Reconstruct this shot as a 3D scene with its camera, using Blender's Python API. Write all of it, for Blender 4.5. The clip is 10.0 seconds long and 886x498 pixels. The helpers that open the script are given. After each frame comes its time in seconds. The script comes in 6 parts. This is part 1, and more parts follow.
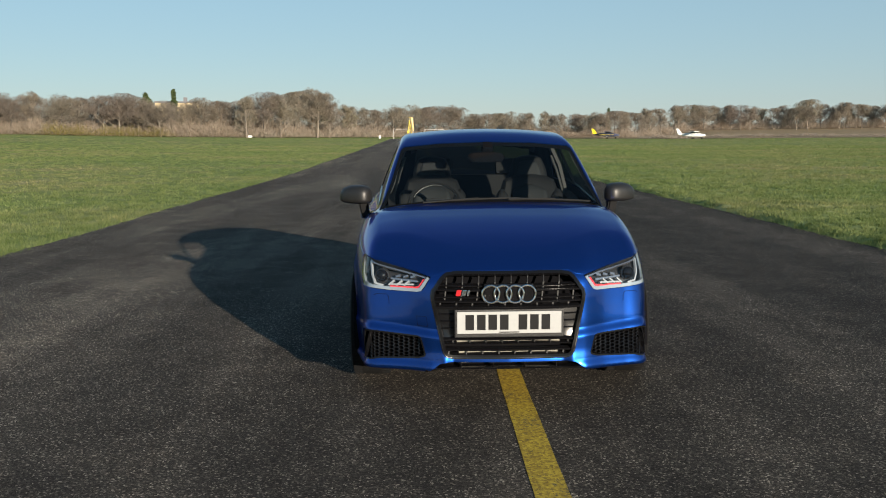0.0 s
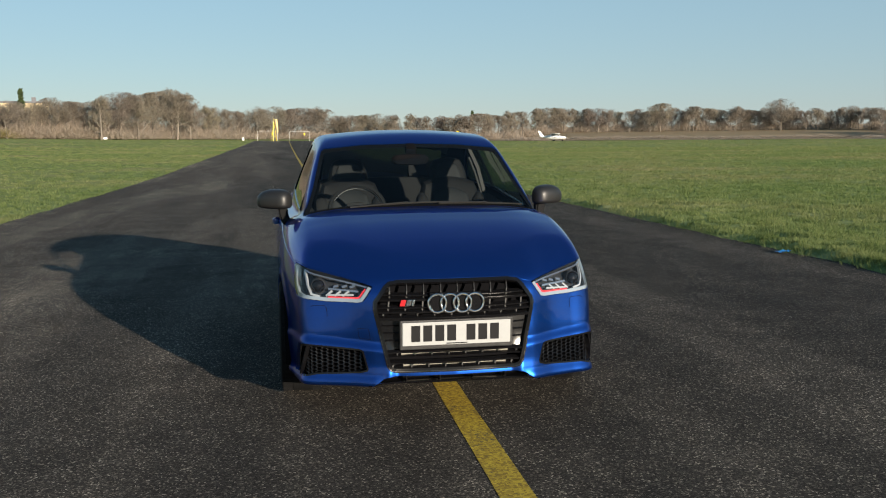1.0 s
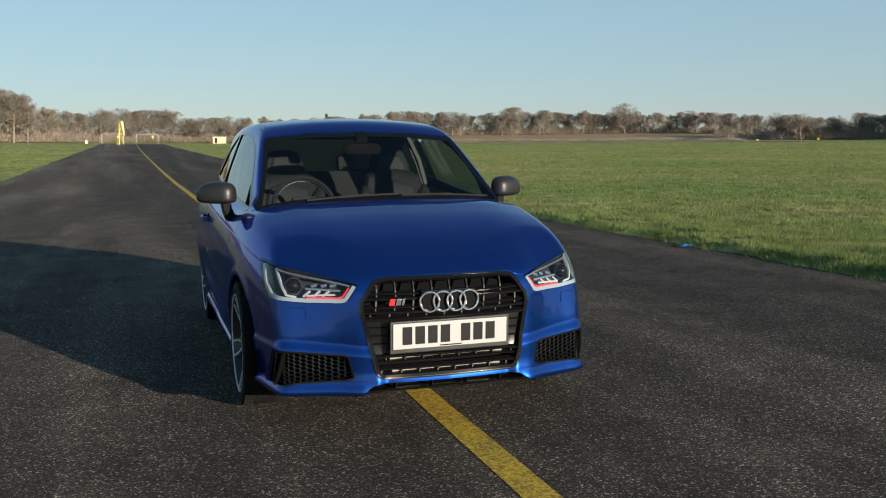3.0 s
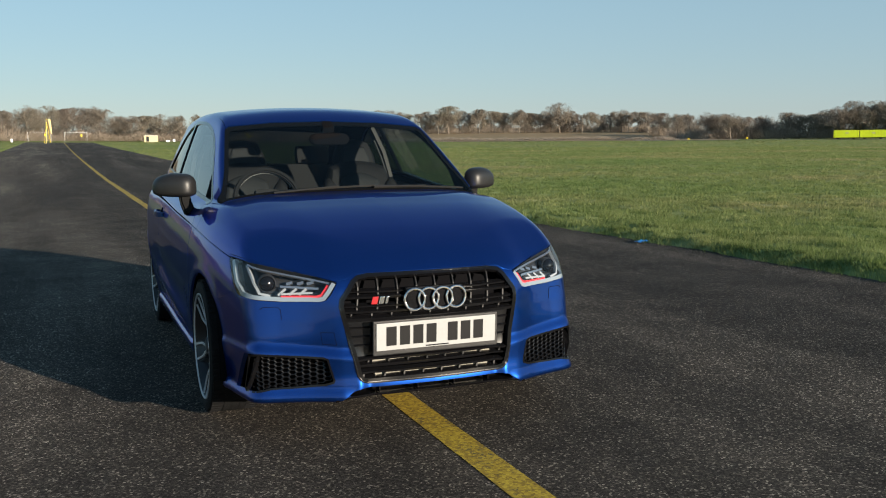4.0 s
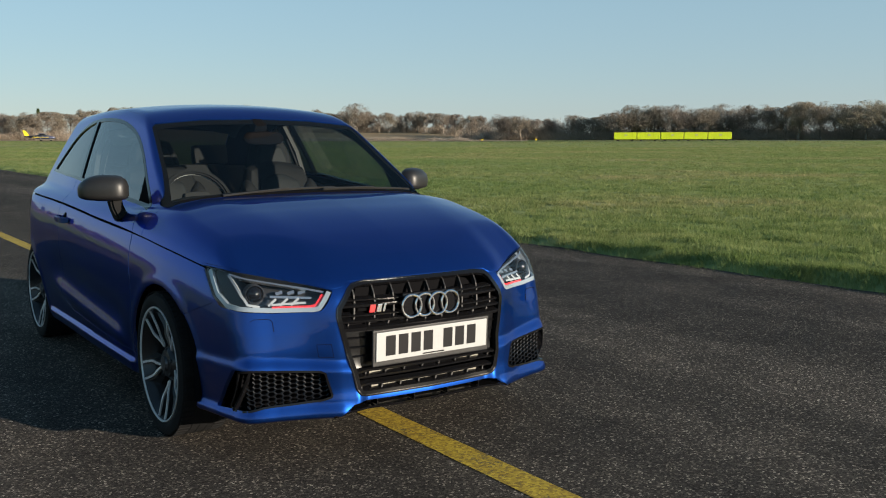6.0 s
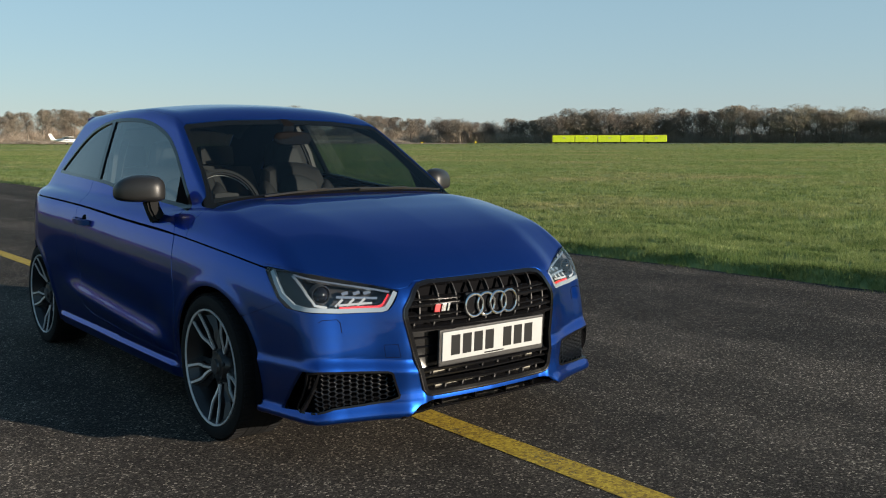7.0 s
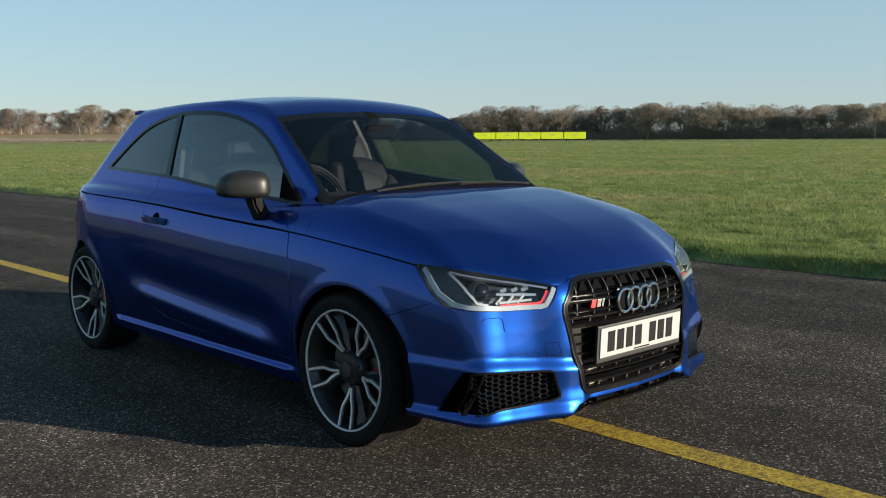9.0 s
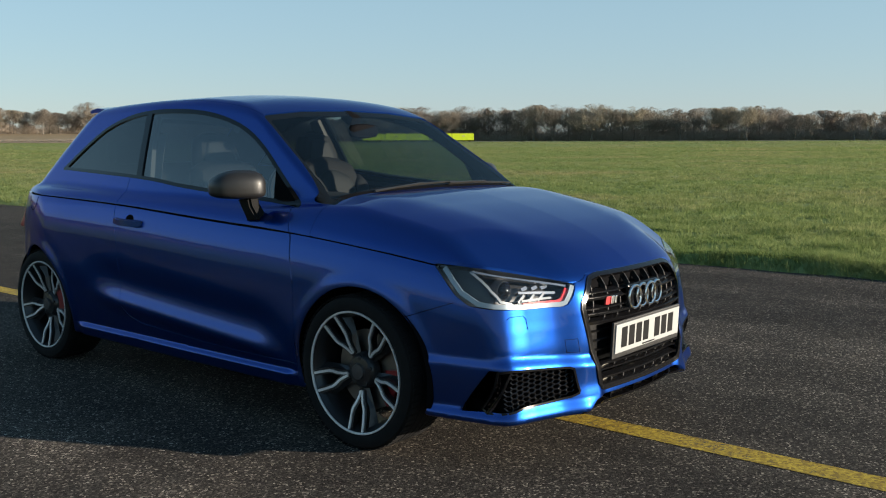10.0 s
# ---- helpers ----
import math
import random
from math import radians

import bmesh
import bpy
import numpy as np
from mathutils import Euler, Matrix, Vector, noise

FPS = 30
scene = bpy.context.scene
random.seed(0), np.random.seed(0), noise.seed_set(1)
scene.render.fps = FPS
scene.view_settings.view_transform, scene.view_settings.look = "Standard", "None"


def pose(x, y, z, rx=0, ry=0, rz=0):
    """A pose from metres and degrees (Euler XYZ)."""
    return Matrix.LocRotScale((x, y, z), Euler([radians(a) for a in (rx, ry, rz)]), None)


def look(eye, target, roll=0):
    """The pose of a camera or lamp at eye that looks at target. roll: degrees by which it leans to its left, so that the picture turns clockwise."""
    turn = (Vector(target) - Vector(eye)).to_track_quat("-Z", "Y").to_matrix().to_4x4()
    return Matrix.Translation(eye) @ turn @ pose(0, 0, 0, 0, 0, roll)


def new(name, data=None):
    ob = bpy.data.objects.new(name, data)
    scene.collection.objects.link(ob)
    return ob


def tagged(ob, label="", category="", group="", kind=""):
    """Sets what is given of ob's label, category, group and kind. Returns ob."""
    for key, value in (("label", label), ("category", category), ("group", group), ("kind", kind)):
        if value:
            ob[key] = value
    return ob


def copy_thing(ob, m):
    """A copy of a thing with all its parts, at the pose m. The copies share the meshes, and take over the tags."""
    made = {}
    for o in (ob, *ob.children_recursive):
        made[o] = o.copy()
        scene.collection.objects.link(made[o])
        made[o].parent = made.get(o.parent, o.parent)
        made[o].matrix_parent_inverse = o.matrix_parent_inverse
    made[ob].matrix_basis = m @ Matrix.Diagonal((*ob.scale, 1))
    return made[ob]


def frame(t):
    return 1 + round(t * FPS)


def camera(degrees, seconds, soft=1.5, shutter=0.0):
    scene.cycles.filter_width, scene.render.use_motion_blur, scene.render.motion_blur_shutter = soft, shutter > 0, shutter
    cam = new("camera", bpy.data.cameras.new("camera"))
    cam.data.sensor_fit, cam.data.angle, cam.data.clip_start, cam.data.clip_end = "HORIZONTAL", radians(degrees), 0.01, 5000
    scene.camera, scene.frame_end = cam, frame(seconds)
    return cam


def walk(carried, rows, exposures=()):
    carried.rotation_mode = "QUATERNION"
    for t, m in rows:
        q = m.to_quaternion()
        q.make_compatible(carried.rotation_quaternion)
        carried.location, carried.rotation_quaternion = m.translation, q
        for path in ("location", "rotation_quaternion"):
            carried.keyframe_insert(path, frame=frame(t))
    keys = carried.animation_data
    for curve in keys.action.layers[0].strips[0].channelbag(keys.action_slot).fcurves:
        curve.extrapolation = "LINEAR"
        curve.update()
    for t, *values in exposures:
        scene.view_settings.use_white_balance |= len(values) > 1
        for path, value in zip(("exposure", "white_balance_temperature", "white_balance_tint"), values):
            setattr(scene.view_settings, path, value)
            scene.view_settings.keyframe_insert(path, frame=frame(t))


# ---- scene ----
cam = camera(50.6, 10.0, 1.1)
PATH = [
    (0, (-0.433, -5.391, 1.344), (-0.387, -3.404, 1.115), -0.5),
    (0.5, (-0.595, -5.251, 1.353), (-0.436, -3.27, 1.126), -0.5),
    (1, (-0.785, -5.108, 1.343), (-0.456, -3.148, 1.116), -0.5),
    (1.5, (-0.93, -4.942, 1.304), (-0.461, -3.012, 1.075), -0.5),
    (2, (-1.053, -4.798, 1.297), (-0.524, -2.882, 1.069), -0.5),
    (2.2, (-1.098, -4.754, 1.282), (-0.561, -2.841, 1.058), -0.7),
    (3.3, (-1.354, -4.521, 1.24), (-0.675, -2.653, 1.016), -0.4),
    (3.5, (-1.382, -4.454, 1.218), (-0.669, -2.599, 0.993), -0.4),
    (4, (-1.398, -4.291, 1.213), (-0.645, -2.453, 0.987), -0.5),
    (4.5, (-1.477, -4.146, 1.211), (-0.664, -2.333, 0.984), -0.4),
    (5, (-1.654, -3.999, 1.22), (-0.709, -2.25, 0.998), -0.3),
    (5.2, (-1.726, -3.961, 1.217), (-0.731, -2.24, 0.998), -0.4),
    (6.3, (-2.142, -3.716, 1.217), (-0.977, -2.107, 0.988), -0.1),
    (6.5, (-2.222, -3.65, 1.213), (-1.035, -2.056, 0.987), -0.1),
    (7, (-2.411, -3.526, 1.206), (-1.176, -1.969, 0.983), -0.2),
    (7.5, (-2.578, -3.347, 1.196), (-1.314, -1.814, 0.969), -0.1),
    (8, (-2.734, -3.145, 1.179), (-1.446, -1.632, 0.95), -0.1),
    (8.5, (-2.872, -3.014, 1.175), (-1.549, -1.531, 0.947), -0.3),
    (9, (-2.992, -2.867, 1.188), (-1.629, -1.422, 0.959), -0.4),
    (9.5, (-3.146, -2.678, 1.188), (-1.721, -1.295, 0.96), -0.3),
    (10, (-3.312, -2.517, 1.184), (-1.786, -1.244, 0.956), -0.3),
]
walk(cam, [(t, look(eye, target, roll)) for t, eye, target, roll in PATH], exposures=[(0, 0.76), (4.5, 0.83), (8, 0.89), (10, 0.97)])
# ---------------------------------------------------------------- light
SUN_DIR = Vector((2.45, -5.05, 1.0)).normalized()
SUN_ELEV = math.asin(SUN_DIR.z)
SUN_AZ = math.atan2(SUN_DIR.x, SUN_DIR.y)
world = bpy.data.worlds.new("sky")
scene.world = world
world.use_nodes = True
wn, wl = world.node_tree.nodes, world.node_tree.links
sky = wn.new("ShaderNodeTexSky")
sky.sky_type = "NISHITA"
sky.sun_disc = False
sky.sun_elevation, sky.sun_rotation = SUN_ELEV, SUN_AZ
sky.air_density, sky.dust_density, sky.ozone_density = 1.0, 0.12, 3.2
haze = wn.new("ShaderNodeMix")
haze.data_type = "RGBA"
low = wn.new("ShaderNodeTexCoord")
split = wn.new("ShaderNodeSeparateXYZ")
wl.new(low.outputs["Generated"], split.inputs[0])
thin_out = wn.new("ShaderNodeMapRange")
thin_out.interpolation_type = "SMOOTHSTEP"
thin_out.inputs[1].default_value, thin_out.inputs[2].default_value = 0.10, 0.60
thin_out.inputs[3].default_value, thin_out.inputs[4].default_value = 0.55, 0.08
wl.new(split.outputs[2], thin_out.inputs[0]), wl.new(thin_out.outputs[0], haze.inputs[0])
haze.inputs[7].default_value = (3.5, 4.75, 5.9, 1)
wl.new(sky.outputs[0], haze.inputs[6])
tint = wn.new("ShaderNodeMix")
tint.data_type = "RGBA"
lift = wn.new("ShaderNodeMapRange")
lift.inputs[1].default_value, lift.inputs[2].default_value = 0.04, 0.32
wl.new(split.outputs[2], lift.inputs[0]), wl.new(lift.outputs[0], tint.inputs[0])
tint.inputs[6].default_value, tint.inputs[7].default_value = (1.0, 0.965, 0.925, 1), (0.86, 1.01, 0.945, 1)
cast = wn.new("ShaderNodeMix")
cast.data_type, cast.blend_type = "RGBA", "MULTIPLY"
cast.inputs[0].default_value = 1.0
wl.new(haze.outputs[2], cast.inputs[6]), wl.new(tint.outputs[2], cast.inputs[7])
wl.new(cast.outputs[2], wn["Background"].inputs[0])
wn["Background"].inputs[1].default_value = 0.0765
sun = new("sun", bpy.data.lights.new("sun", "SUN"))
sun.data.energy, sun.data.angle, sun.data.color = 5.0, radians(0.6), (1.0, 0.87, 0.70)
sun.matrix_world = look((40, -80, 20), Vector((40, -80, 20)) - SUN_DIR)


# ---------------------------------------------------------------- materials
def material(name, colour, rough=0.5, metal=0.0, coat=0.0, scale=0.0, vary=0.15, bump=0.0, bump_scale=0.0, spec=0.5):
    """A principled material with two scales of noise on its colour and a fine bump."""
    m = bpy.data.materials.new(name)
    m.use_nodes = True
    n, l = m.node_tree.nodes, m.node_tree.links
    b = n["Principled BSDF"]
    b.inputs["Roughness"].default_value, b.inputs["Metallic"].default_value = rough, metal
    b.inputs["Coat Weight"].default_value, b.inputs["Coat Roughness"].default_value = coat, 0.02
    b.inputs["Specular IOR Level"].default_value = spec
    b.inputs["Base Color"].default_value = (*colour, 1)
    if scale:
        co = n.new("ShaderNodeTexCoord")
        big, small = n.new("ShaderNodeTexNoise"), n.new("ShaderNodeTexNoise")
        big.inputs["Scale"].default_value, small.inputs["Scale"].default_value = scale, scale * 9
        big.inputs["Detail"].default_value, small.inputs["Detail"].default_value = 5, 4
        add = n.new("ShaderNodeMath")
        add.operation = "ADD"
        ramp = n.new("ShaderNodeMapRange")
        ramp.inputs[1].default_value, ramp.inputs[2].default_value = 0.6, 1.4
        ramp.inputs[3].default_value, ramp.inputs[4].default_value = 1 - vary, 1 + vary
        mix = n.new("ShaderNodeVectorMath")
        mix.operation = "SCALE"
        mix.inputs[0].default_value = colour
        for t in (big, small):
            l.new(co.outputs["Object"], t.inputs["Vector"])
        l.new(big.outputs[0], add.inputs[0]), l.new(small.outputs[0], add.inputs[1])
        l.new(add.outputs[0], ramp.inputs[0]), l.new(ramp.outputs[0], mix.inputs["Scale"])
        l.new(mix.outputs[0], b.inputs["Base Color"])
    if bump:
        co = n.new("ShaderNodeTexCoord")
        t, bp = n.new("ShaderNodeTexNoise"), n.new("ShaderNodeBump")
        t.inputs["Scale"].default_value, t.inputs["Detail"].default_value = bump_scale or scale * 9, 4
        bp.inputs["Strength"].default_value, bp.inputs["Distance"].default_value = bump, 0.01
        l.new(co.outputs["Object"], t.inputs["Vector"])
        l.new(t.outputs[0], bp.inputs["Height"]), l.new(bp.outputs[0], b.inputs["Normal"])
    return m


def glass(name, tint, facing=0.04, rough=0.0):
    """Thin tinted glass: part clear, part mirror by angle."""
    m = bpy.data.materials.new(name)
    m.use_nodes = True
    n, l = m.node_tree.nodes, m.node_tree.links
    n.remove(n["Principled BSDF"])
    clear, shine, mix, fr = n.new("ShaderNodeBsdfTransparent"), n.new("ShaderNodeBsdfGlossy"), n.new("ShaderNodeMixShader"), n.new("ShaderNodeLayerWeight")
    power, gloss = n.new("ShaderNodeMath"), n.new("ShaderNodeMath")
    power.operation, gloss.operation = "POWER", "MULTIPLY_ADD"
    power.inputs[1].default_value, gloss.inputs[1].default_value, gloss.inputs[2].default_value = 5, 1 - facing, facing
    clear.inputs[0].default_value = (*tint, 1)
    shine.inputs["Roughness"].default_value = rough
    fr.inputs[0].default_value = 0.5
    l.new(fr.outputs[1], power.inputs[0]), l.new(power.outputs[0], gloss.inputs[0])
    l.new(gloss.outputs[0], mix.inputs[0]), l.new(clear.outputs[0], mix.inputs[1]), l.new(shine.outputs[0], mix.inputs[2])
    l.new(mix.outputs[0], n["Material Output"].inputs[0])
    return m


PAINT = material("blue_paint", (0.006, 0.050, 0.275), 0.31, 0.91, 0.8, 900, 0.25)
PAINT.node_tree.nodes["Principled BSDF"].inputs["Specular Tint"].default_value = (0.16, 0.32, 0.75, 1)
GLOSS_BLACK = material("gloss_black", (0.006, 0.006, 0.007), 0.13, 0.0, 0.0, spec=0.3)
SLAT = material("satin_black", (0.006, 0.006, 0.007), 0.22, 0.0, 0.0, spec=0.55)
PLASTIC = material("black_plastic", (0.014, 0.014, 0.015), 0.5, 0.0, 0.0, 60, 0.3, 0.2, 700)
SHELL = material("dark_cavity", (0.005, 0.005, 0.006), 0.9, spec=0.04)
RUBBER = material("tyre_rubber", (0.007, 0.007, 0.0074), 0.85, 0.0, 0.0, 30, 0.3, 0.1, 300, 0.25)
SCREEN_GLASS = glass("windscreen_glass", (0.62, 0.68, 0.67), 0.04)
GLASS = glass("door_glass", (0.32, 0.40, 0.42), 0.17)
GLASS_DARK = glass("privacy_glass", (0.06, 0.07, 0.08), 0.12)
CLEAR = glass("clear_lens", (0.95, 0.96, 0.97), 0.05)
CHROME = material("chrome", (0.86, 0.87, 0.88), 0.16, 1.0)
DARK_CHROME = material("dark_chrome", (0.13, 0.13, 0.145), 0.15, 1.0)
SILVER = material("machined_alloy", (0.70, 0.70, 0.71), 0.40, 0.35, 0.2)
ANTHRACITE = material("anthracite_alloy", (0.030, 0.031, 0.034), 0.35, 0.5, 0.3)
RED = material("red_enamel", (0.45, 0.015, 0.02), 0.3, 0.0, 0.5)
PLATE_WHITE = material("plate_white", (0.375, 0.382, 0.385), 0.45, 0.0, 0.0, 12, 0.06, spec=0.2)
PLATE_BLACK = material("plate_black", (0.012, 0.012, 0.013), 0.5, spec=0.15)


# ---------------------------------------------------------------- mesh helpers
def mesh_object(name, verts, faces, mat, parent=None, label="", normals=None, smooth=True):
    me = bpy.data.meshes.new(name)
    me.from_pydata([tuple(v) for v in verts], [], [tuple(f) for f in faces])
    if mat:
        me.materials.append(mat)
    if smooth:
        me.shade_smooth()
    if normals is not None:
        me.normals_split_custom_set_from_vertices([tuple(v) for v in normals])
    ob = new(name, me)
    ob.parent = parent
    if label:
        tagged(ob, label)
    return ob


def part(name, bm, mat, parent=None, label="", smooth=False):
    """Links a bmesh as one mesh object under a thing or a part."""
    me = bpy.data.meshes.new(name)
    bm.to_mesh(me)
    bm.free()
    me.materials.append(mat)
    if smooth:
        me.shade_smooth()
        me.set_sharp_from_angle(angle=radians(35))
    ob = new(name, me)
    ob.parent = parent
    if label:
        tagged(ob, label)
    return ob


def thing(name, label, category, m=None, group="", kind=""):
    e = new(name)
    if m is not None:
        e.matrix_world = m
    return tagged(e, label, category, group, kind)


def curve(keys, smooth=True):
    """A smooth function of one variable through (position, value) keys."""
    kx = np.array([k[0] for k in keys], float)
    kv = np.array([k[1] for k in keys], float)
    if not smooth:
        return lambda t: np.interp(t, kx, kv)
    d = np.diff(kv) / np.diff(kx)
    sl = np.zeros(len(kx))
    for i in range(1, len(kx) - 1):
        sl[i] = 0 if d[i - 1] * d[i] <= 0 else 2 * d[i - 1] * d[i] / (d[i - 1] + d[i])
    sl[0], sl[-1] = d[0], d[-1]

    def f(t):
        t = np.asarray(t, float)
        c = np.clip(t, kx[0], kx[-1])
        i = np.clip(np.searchsorted(kx, c) - 1, 0, len(kx) - 2)
        h = kx[i + 1] - kx[i]
        s = (c - kx[i]) / h
        return ((2 * s**3 - 3 * s**2 + 1) * kv[i] + (s**3 - 2 * s**2 + s) * h * sl[i] + (3 * s**2 - 2 * s**3) * kv[i + 1] + (s**3 - s**2) * h * sl[i + 1]
                + np.where(t < kx[0], (t - kx[0]) * sl[0], 0) + np.where(t > kx[-1], (t - kx[-1]) * sl[-1], 0))
    return f


def smax(a, b, k):
    h = np.clip(0.5 + 0.5 * (a - b) / k, 0, 1)
    return b + (a - b) * h + k * h * (1 - h)


def smin(a, b, k):
    return -smax(-a, -b, k)


def step(a, b, t):
    s = np.clip((t - a) / (b - a), 0, 1)
    return s * s * (3 - 2 * s)


# ---------------------------------------------------------------- the car's form
# x across, y to the rear from the front axle, z up; all half-widths for one side
WHEELBASE, HUB_Z, WHEEL_R = 2.455, 0.302, 0.302
plan_half = curve([(-0.8, 0.70), (-0.6, 0.728), (-0.45, 0.760), (-0.3, 0.788), (-0.15, 0.808), (0, 0.822), (0.2, 0.832), (0.45, 0.839), (1.2, 0.846), (1.9, 0.848), (2.2, 0.852), (2.47, 0.846), (2.6, 0.828), (2.75, 0.790), (3.0, 0.715), (3.2, 0.64)])
shoulder_z = curve([(-0.5, 0.712), (-0.33, 0.742), (-0.04, 0.781), (0.38, 0.819), (0.96, 0.849), (1.66, 0.887), (2.5, 0.911), (2.8, 0.914), (3.2, 0.90)])
tuck = curve([(-0.75, 0.07), (-0.65, 0.045), (-0.5, 0.016), (-0.32, 0.0), (-0.18, 0.0), (-0.11, 0.005), (-0.05, 0.018), (0.0, 0.035), (0.03, 0.048), (0.08, 0.080), (0.15, 0.132), (0.25, 0.20), (0.4, 0.3)])
front_y = curve([(0.14, -0.70), (0.17, -0.755), (0.20, -0.79), (0.235, -0.797), (0.3, -0.79), (0.45, -0.796), (0.55, -0.793), (0.62, -0.781), (0.68, -0.752), (0.73, -0.70), (0.8, -0.6)])
front_bow = curve([(0, 0), (0.2, 0.012), (0.38, 0.05), (0.5, 0.112), (0.6, 0.153), (0.7, 0.192), (0.78, 0.285), (0.88, 0.55)])
bow_scale = curve([(0.15, 0.84), (0.42, 0.88), (0.5, 0.94), (0.58, 1.0), (0.8, 1.0)])
bonnet_z = curve([(-0.82, 0.60), (-0.76, 0.668), (-0.70, 0.717), (-0.6, 0.780), (-0.4, 0.860), (-0.1, 0.934), (0.15, 0.971), (0.35, 0.974), (0.6, 0.968), (1.2, 0.99), (2.3, 1.01), (2.9, 0.97), (3.2, 0.88)])
bonnet_drop = curve([(0, 0), (0.3, -0.004), (0.5, -0.013), (0.65, -0.033), (0.75, -0.062), (0.85, -0.125), (1.0, -0.278)])
rear_y = curve([(0.15, 2.98), (0.3, 3.09), (0.5, 3.15), (0.7, 3.14), (0.9, 3.08), (1.05, 3.0)])
house_half = curve([(0.1, 0.614), (0.456, 0.671), (1.0, 0.706), (1.6, 0.728), (2.34, 0.702), (2.8, 0.666), (3.1, 0.618)])
roof_z = curve([(0.6, 1.272), (0.85, 1.365), (1.1, 1.412), (1.35, 1.428), (1.6, 1.427), (1.95, 1.416), (2.3, 1.393), (2.6, 1.362), (2.9, 1.324)])


def side_fall(y, z):
    """Half-width of the lower body at (y, z), with arches, sill and the door's lower fold."""
    r1, r2 = np.hypot(y, z - HUB_Z), np.hypot(y - WHEELBASE, z - HUB_Z)
    lip = 0.006 * np.exp(-((r1 - 0.345) / 0.03) ** 2) + 0.006 * np.exp(-((r2 - 0.345) / 0.03) ** 2)
    along = step(0.37, 0.60, y) * (1 - step(1.6, 2.0, y))
    fold_z = 0.424 + 0.074 * (y - 1.1)
    fold = along * (0.016 * np.exp(-((z - fold_z + 0.055) / 0.045) ** 2) - 0.014 * np.exp(-((z - fold_z - 0.06) / 0.07) ** 2))
    sill = step(0.30, 0.42, y) * (1 - step(2.0, 2.12, y)) * 0.022 * (1 - step(0.235, 0.262, z))
    ahead = 1 - step(-0.34, -0.22, y)
    blade = 0.020 * (1 - step(-0.36, -0.24, y)) * (1 - step(0.196, 0.244, z)) + 0.008 * ahead * (1 - step(0.384, 0.424, z))
    return plan_half(y) - tuck(z - shoulder_z(y)) + lip + fold + sill + blade


def front_face(x, z):
    """How far forward the nose reaches at (x, z)."""
    shelf_z = 0.366 + 0.085 * np.minimum(x - 0.40, 0.36)
    proud = step(0.27, 0.33, x) * 0.020 * (1 - step(shelf_z - 0.010, shelf_z + 0.044, z))
    lip = step(0.30, 0.40, x) * 0.020 * (1 - step(0.192, 0.250, z))
    return front_y(z) + front_bow(x) * bow_scale(z) - proud - lip


def bonnet_top(x, y):
    ridge = 0.003 * np.exp(-((x - (0.36 + 0.16 * (y + 0.7))) / 0.09) ** 2)
    return bonnet_z(y) + bonnet_drop(x) + ridge * step(-0.7, -0.3, y) * (1 - step(0.1, 0.35, y))


def glass_front(x, z):
    return 0.218 + 0.07 * x**2 + 1.567 * (z - 0.93) - 0.03 * (z - 0.93) ** 2


def roof_top(x, y):
    return roof_z(y) - 0.10 * x**2 - 0.05 * x**4


def house_side(y, z):
    return house_half(y) - 0.37 * np.maximum(z - 1.0, -0.09) - 0.13 * np.maximum(z - 1.0, 0) ** 2


def rear_glass(x, z):
    return 2.90 - 1.2 * (z - 0.95) - 0.45 * x**2


def car_form(x, y, z):
    """Signed distance, roughly, to the car's outer skin; broadcasts."""
    low = smax(x - side_fall(y, z), 0.85 * (front_face(x, z) - y), 0.035)
    low = smax(low, 0.95 * (z - bonnet_top(x, y)), 0.035)
    low = smax(low, (y - rear_y(z) + 0.30 * x**2 + 1.4 * x**6) * 0.85, 0.08)
    low = smax(low, 0.184 - z, 0.018)
    top = smax(x - house_side(y, z), 0.475 * (glass_front(x, z) - y), 0.026)
    top = smax(top, z - roof_top(x, y), 0.045)
    top = smax(top, 0.71 * (y - rear_glass(x, z)), 0.07)
    top = smax(top, 0.7 - z, 0.02)
    return smin(low, top, 0.022)


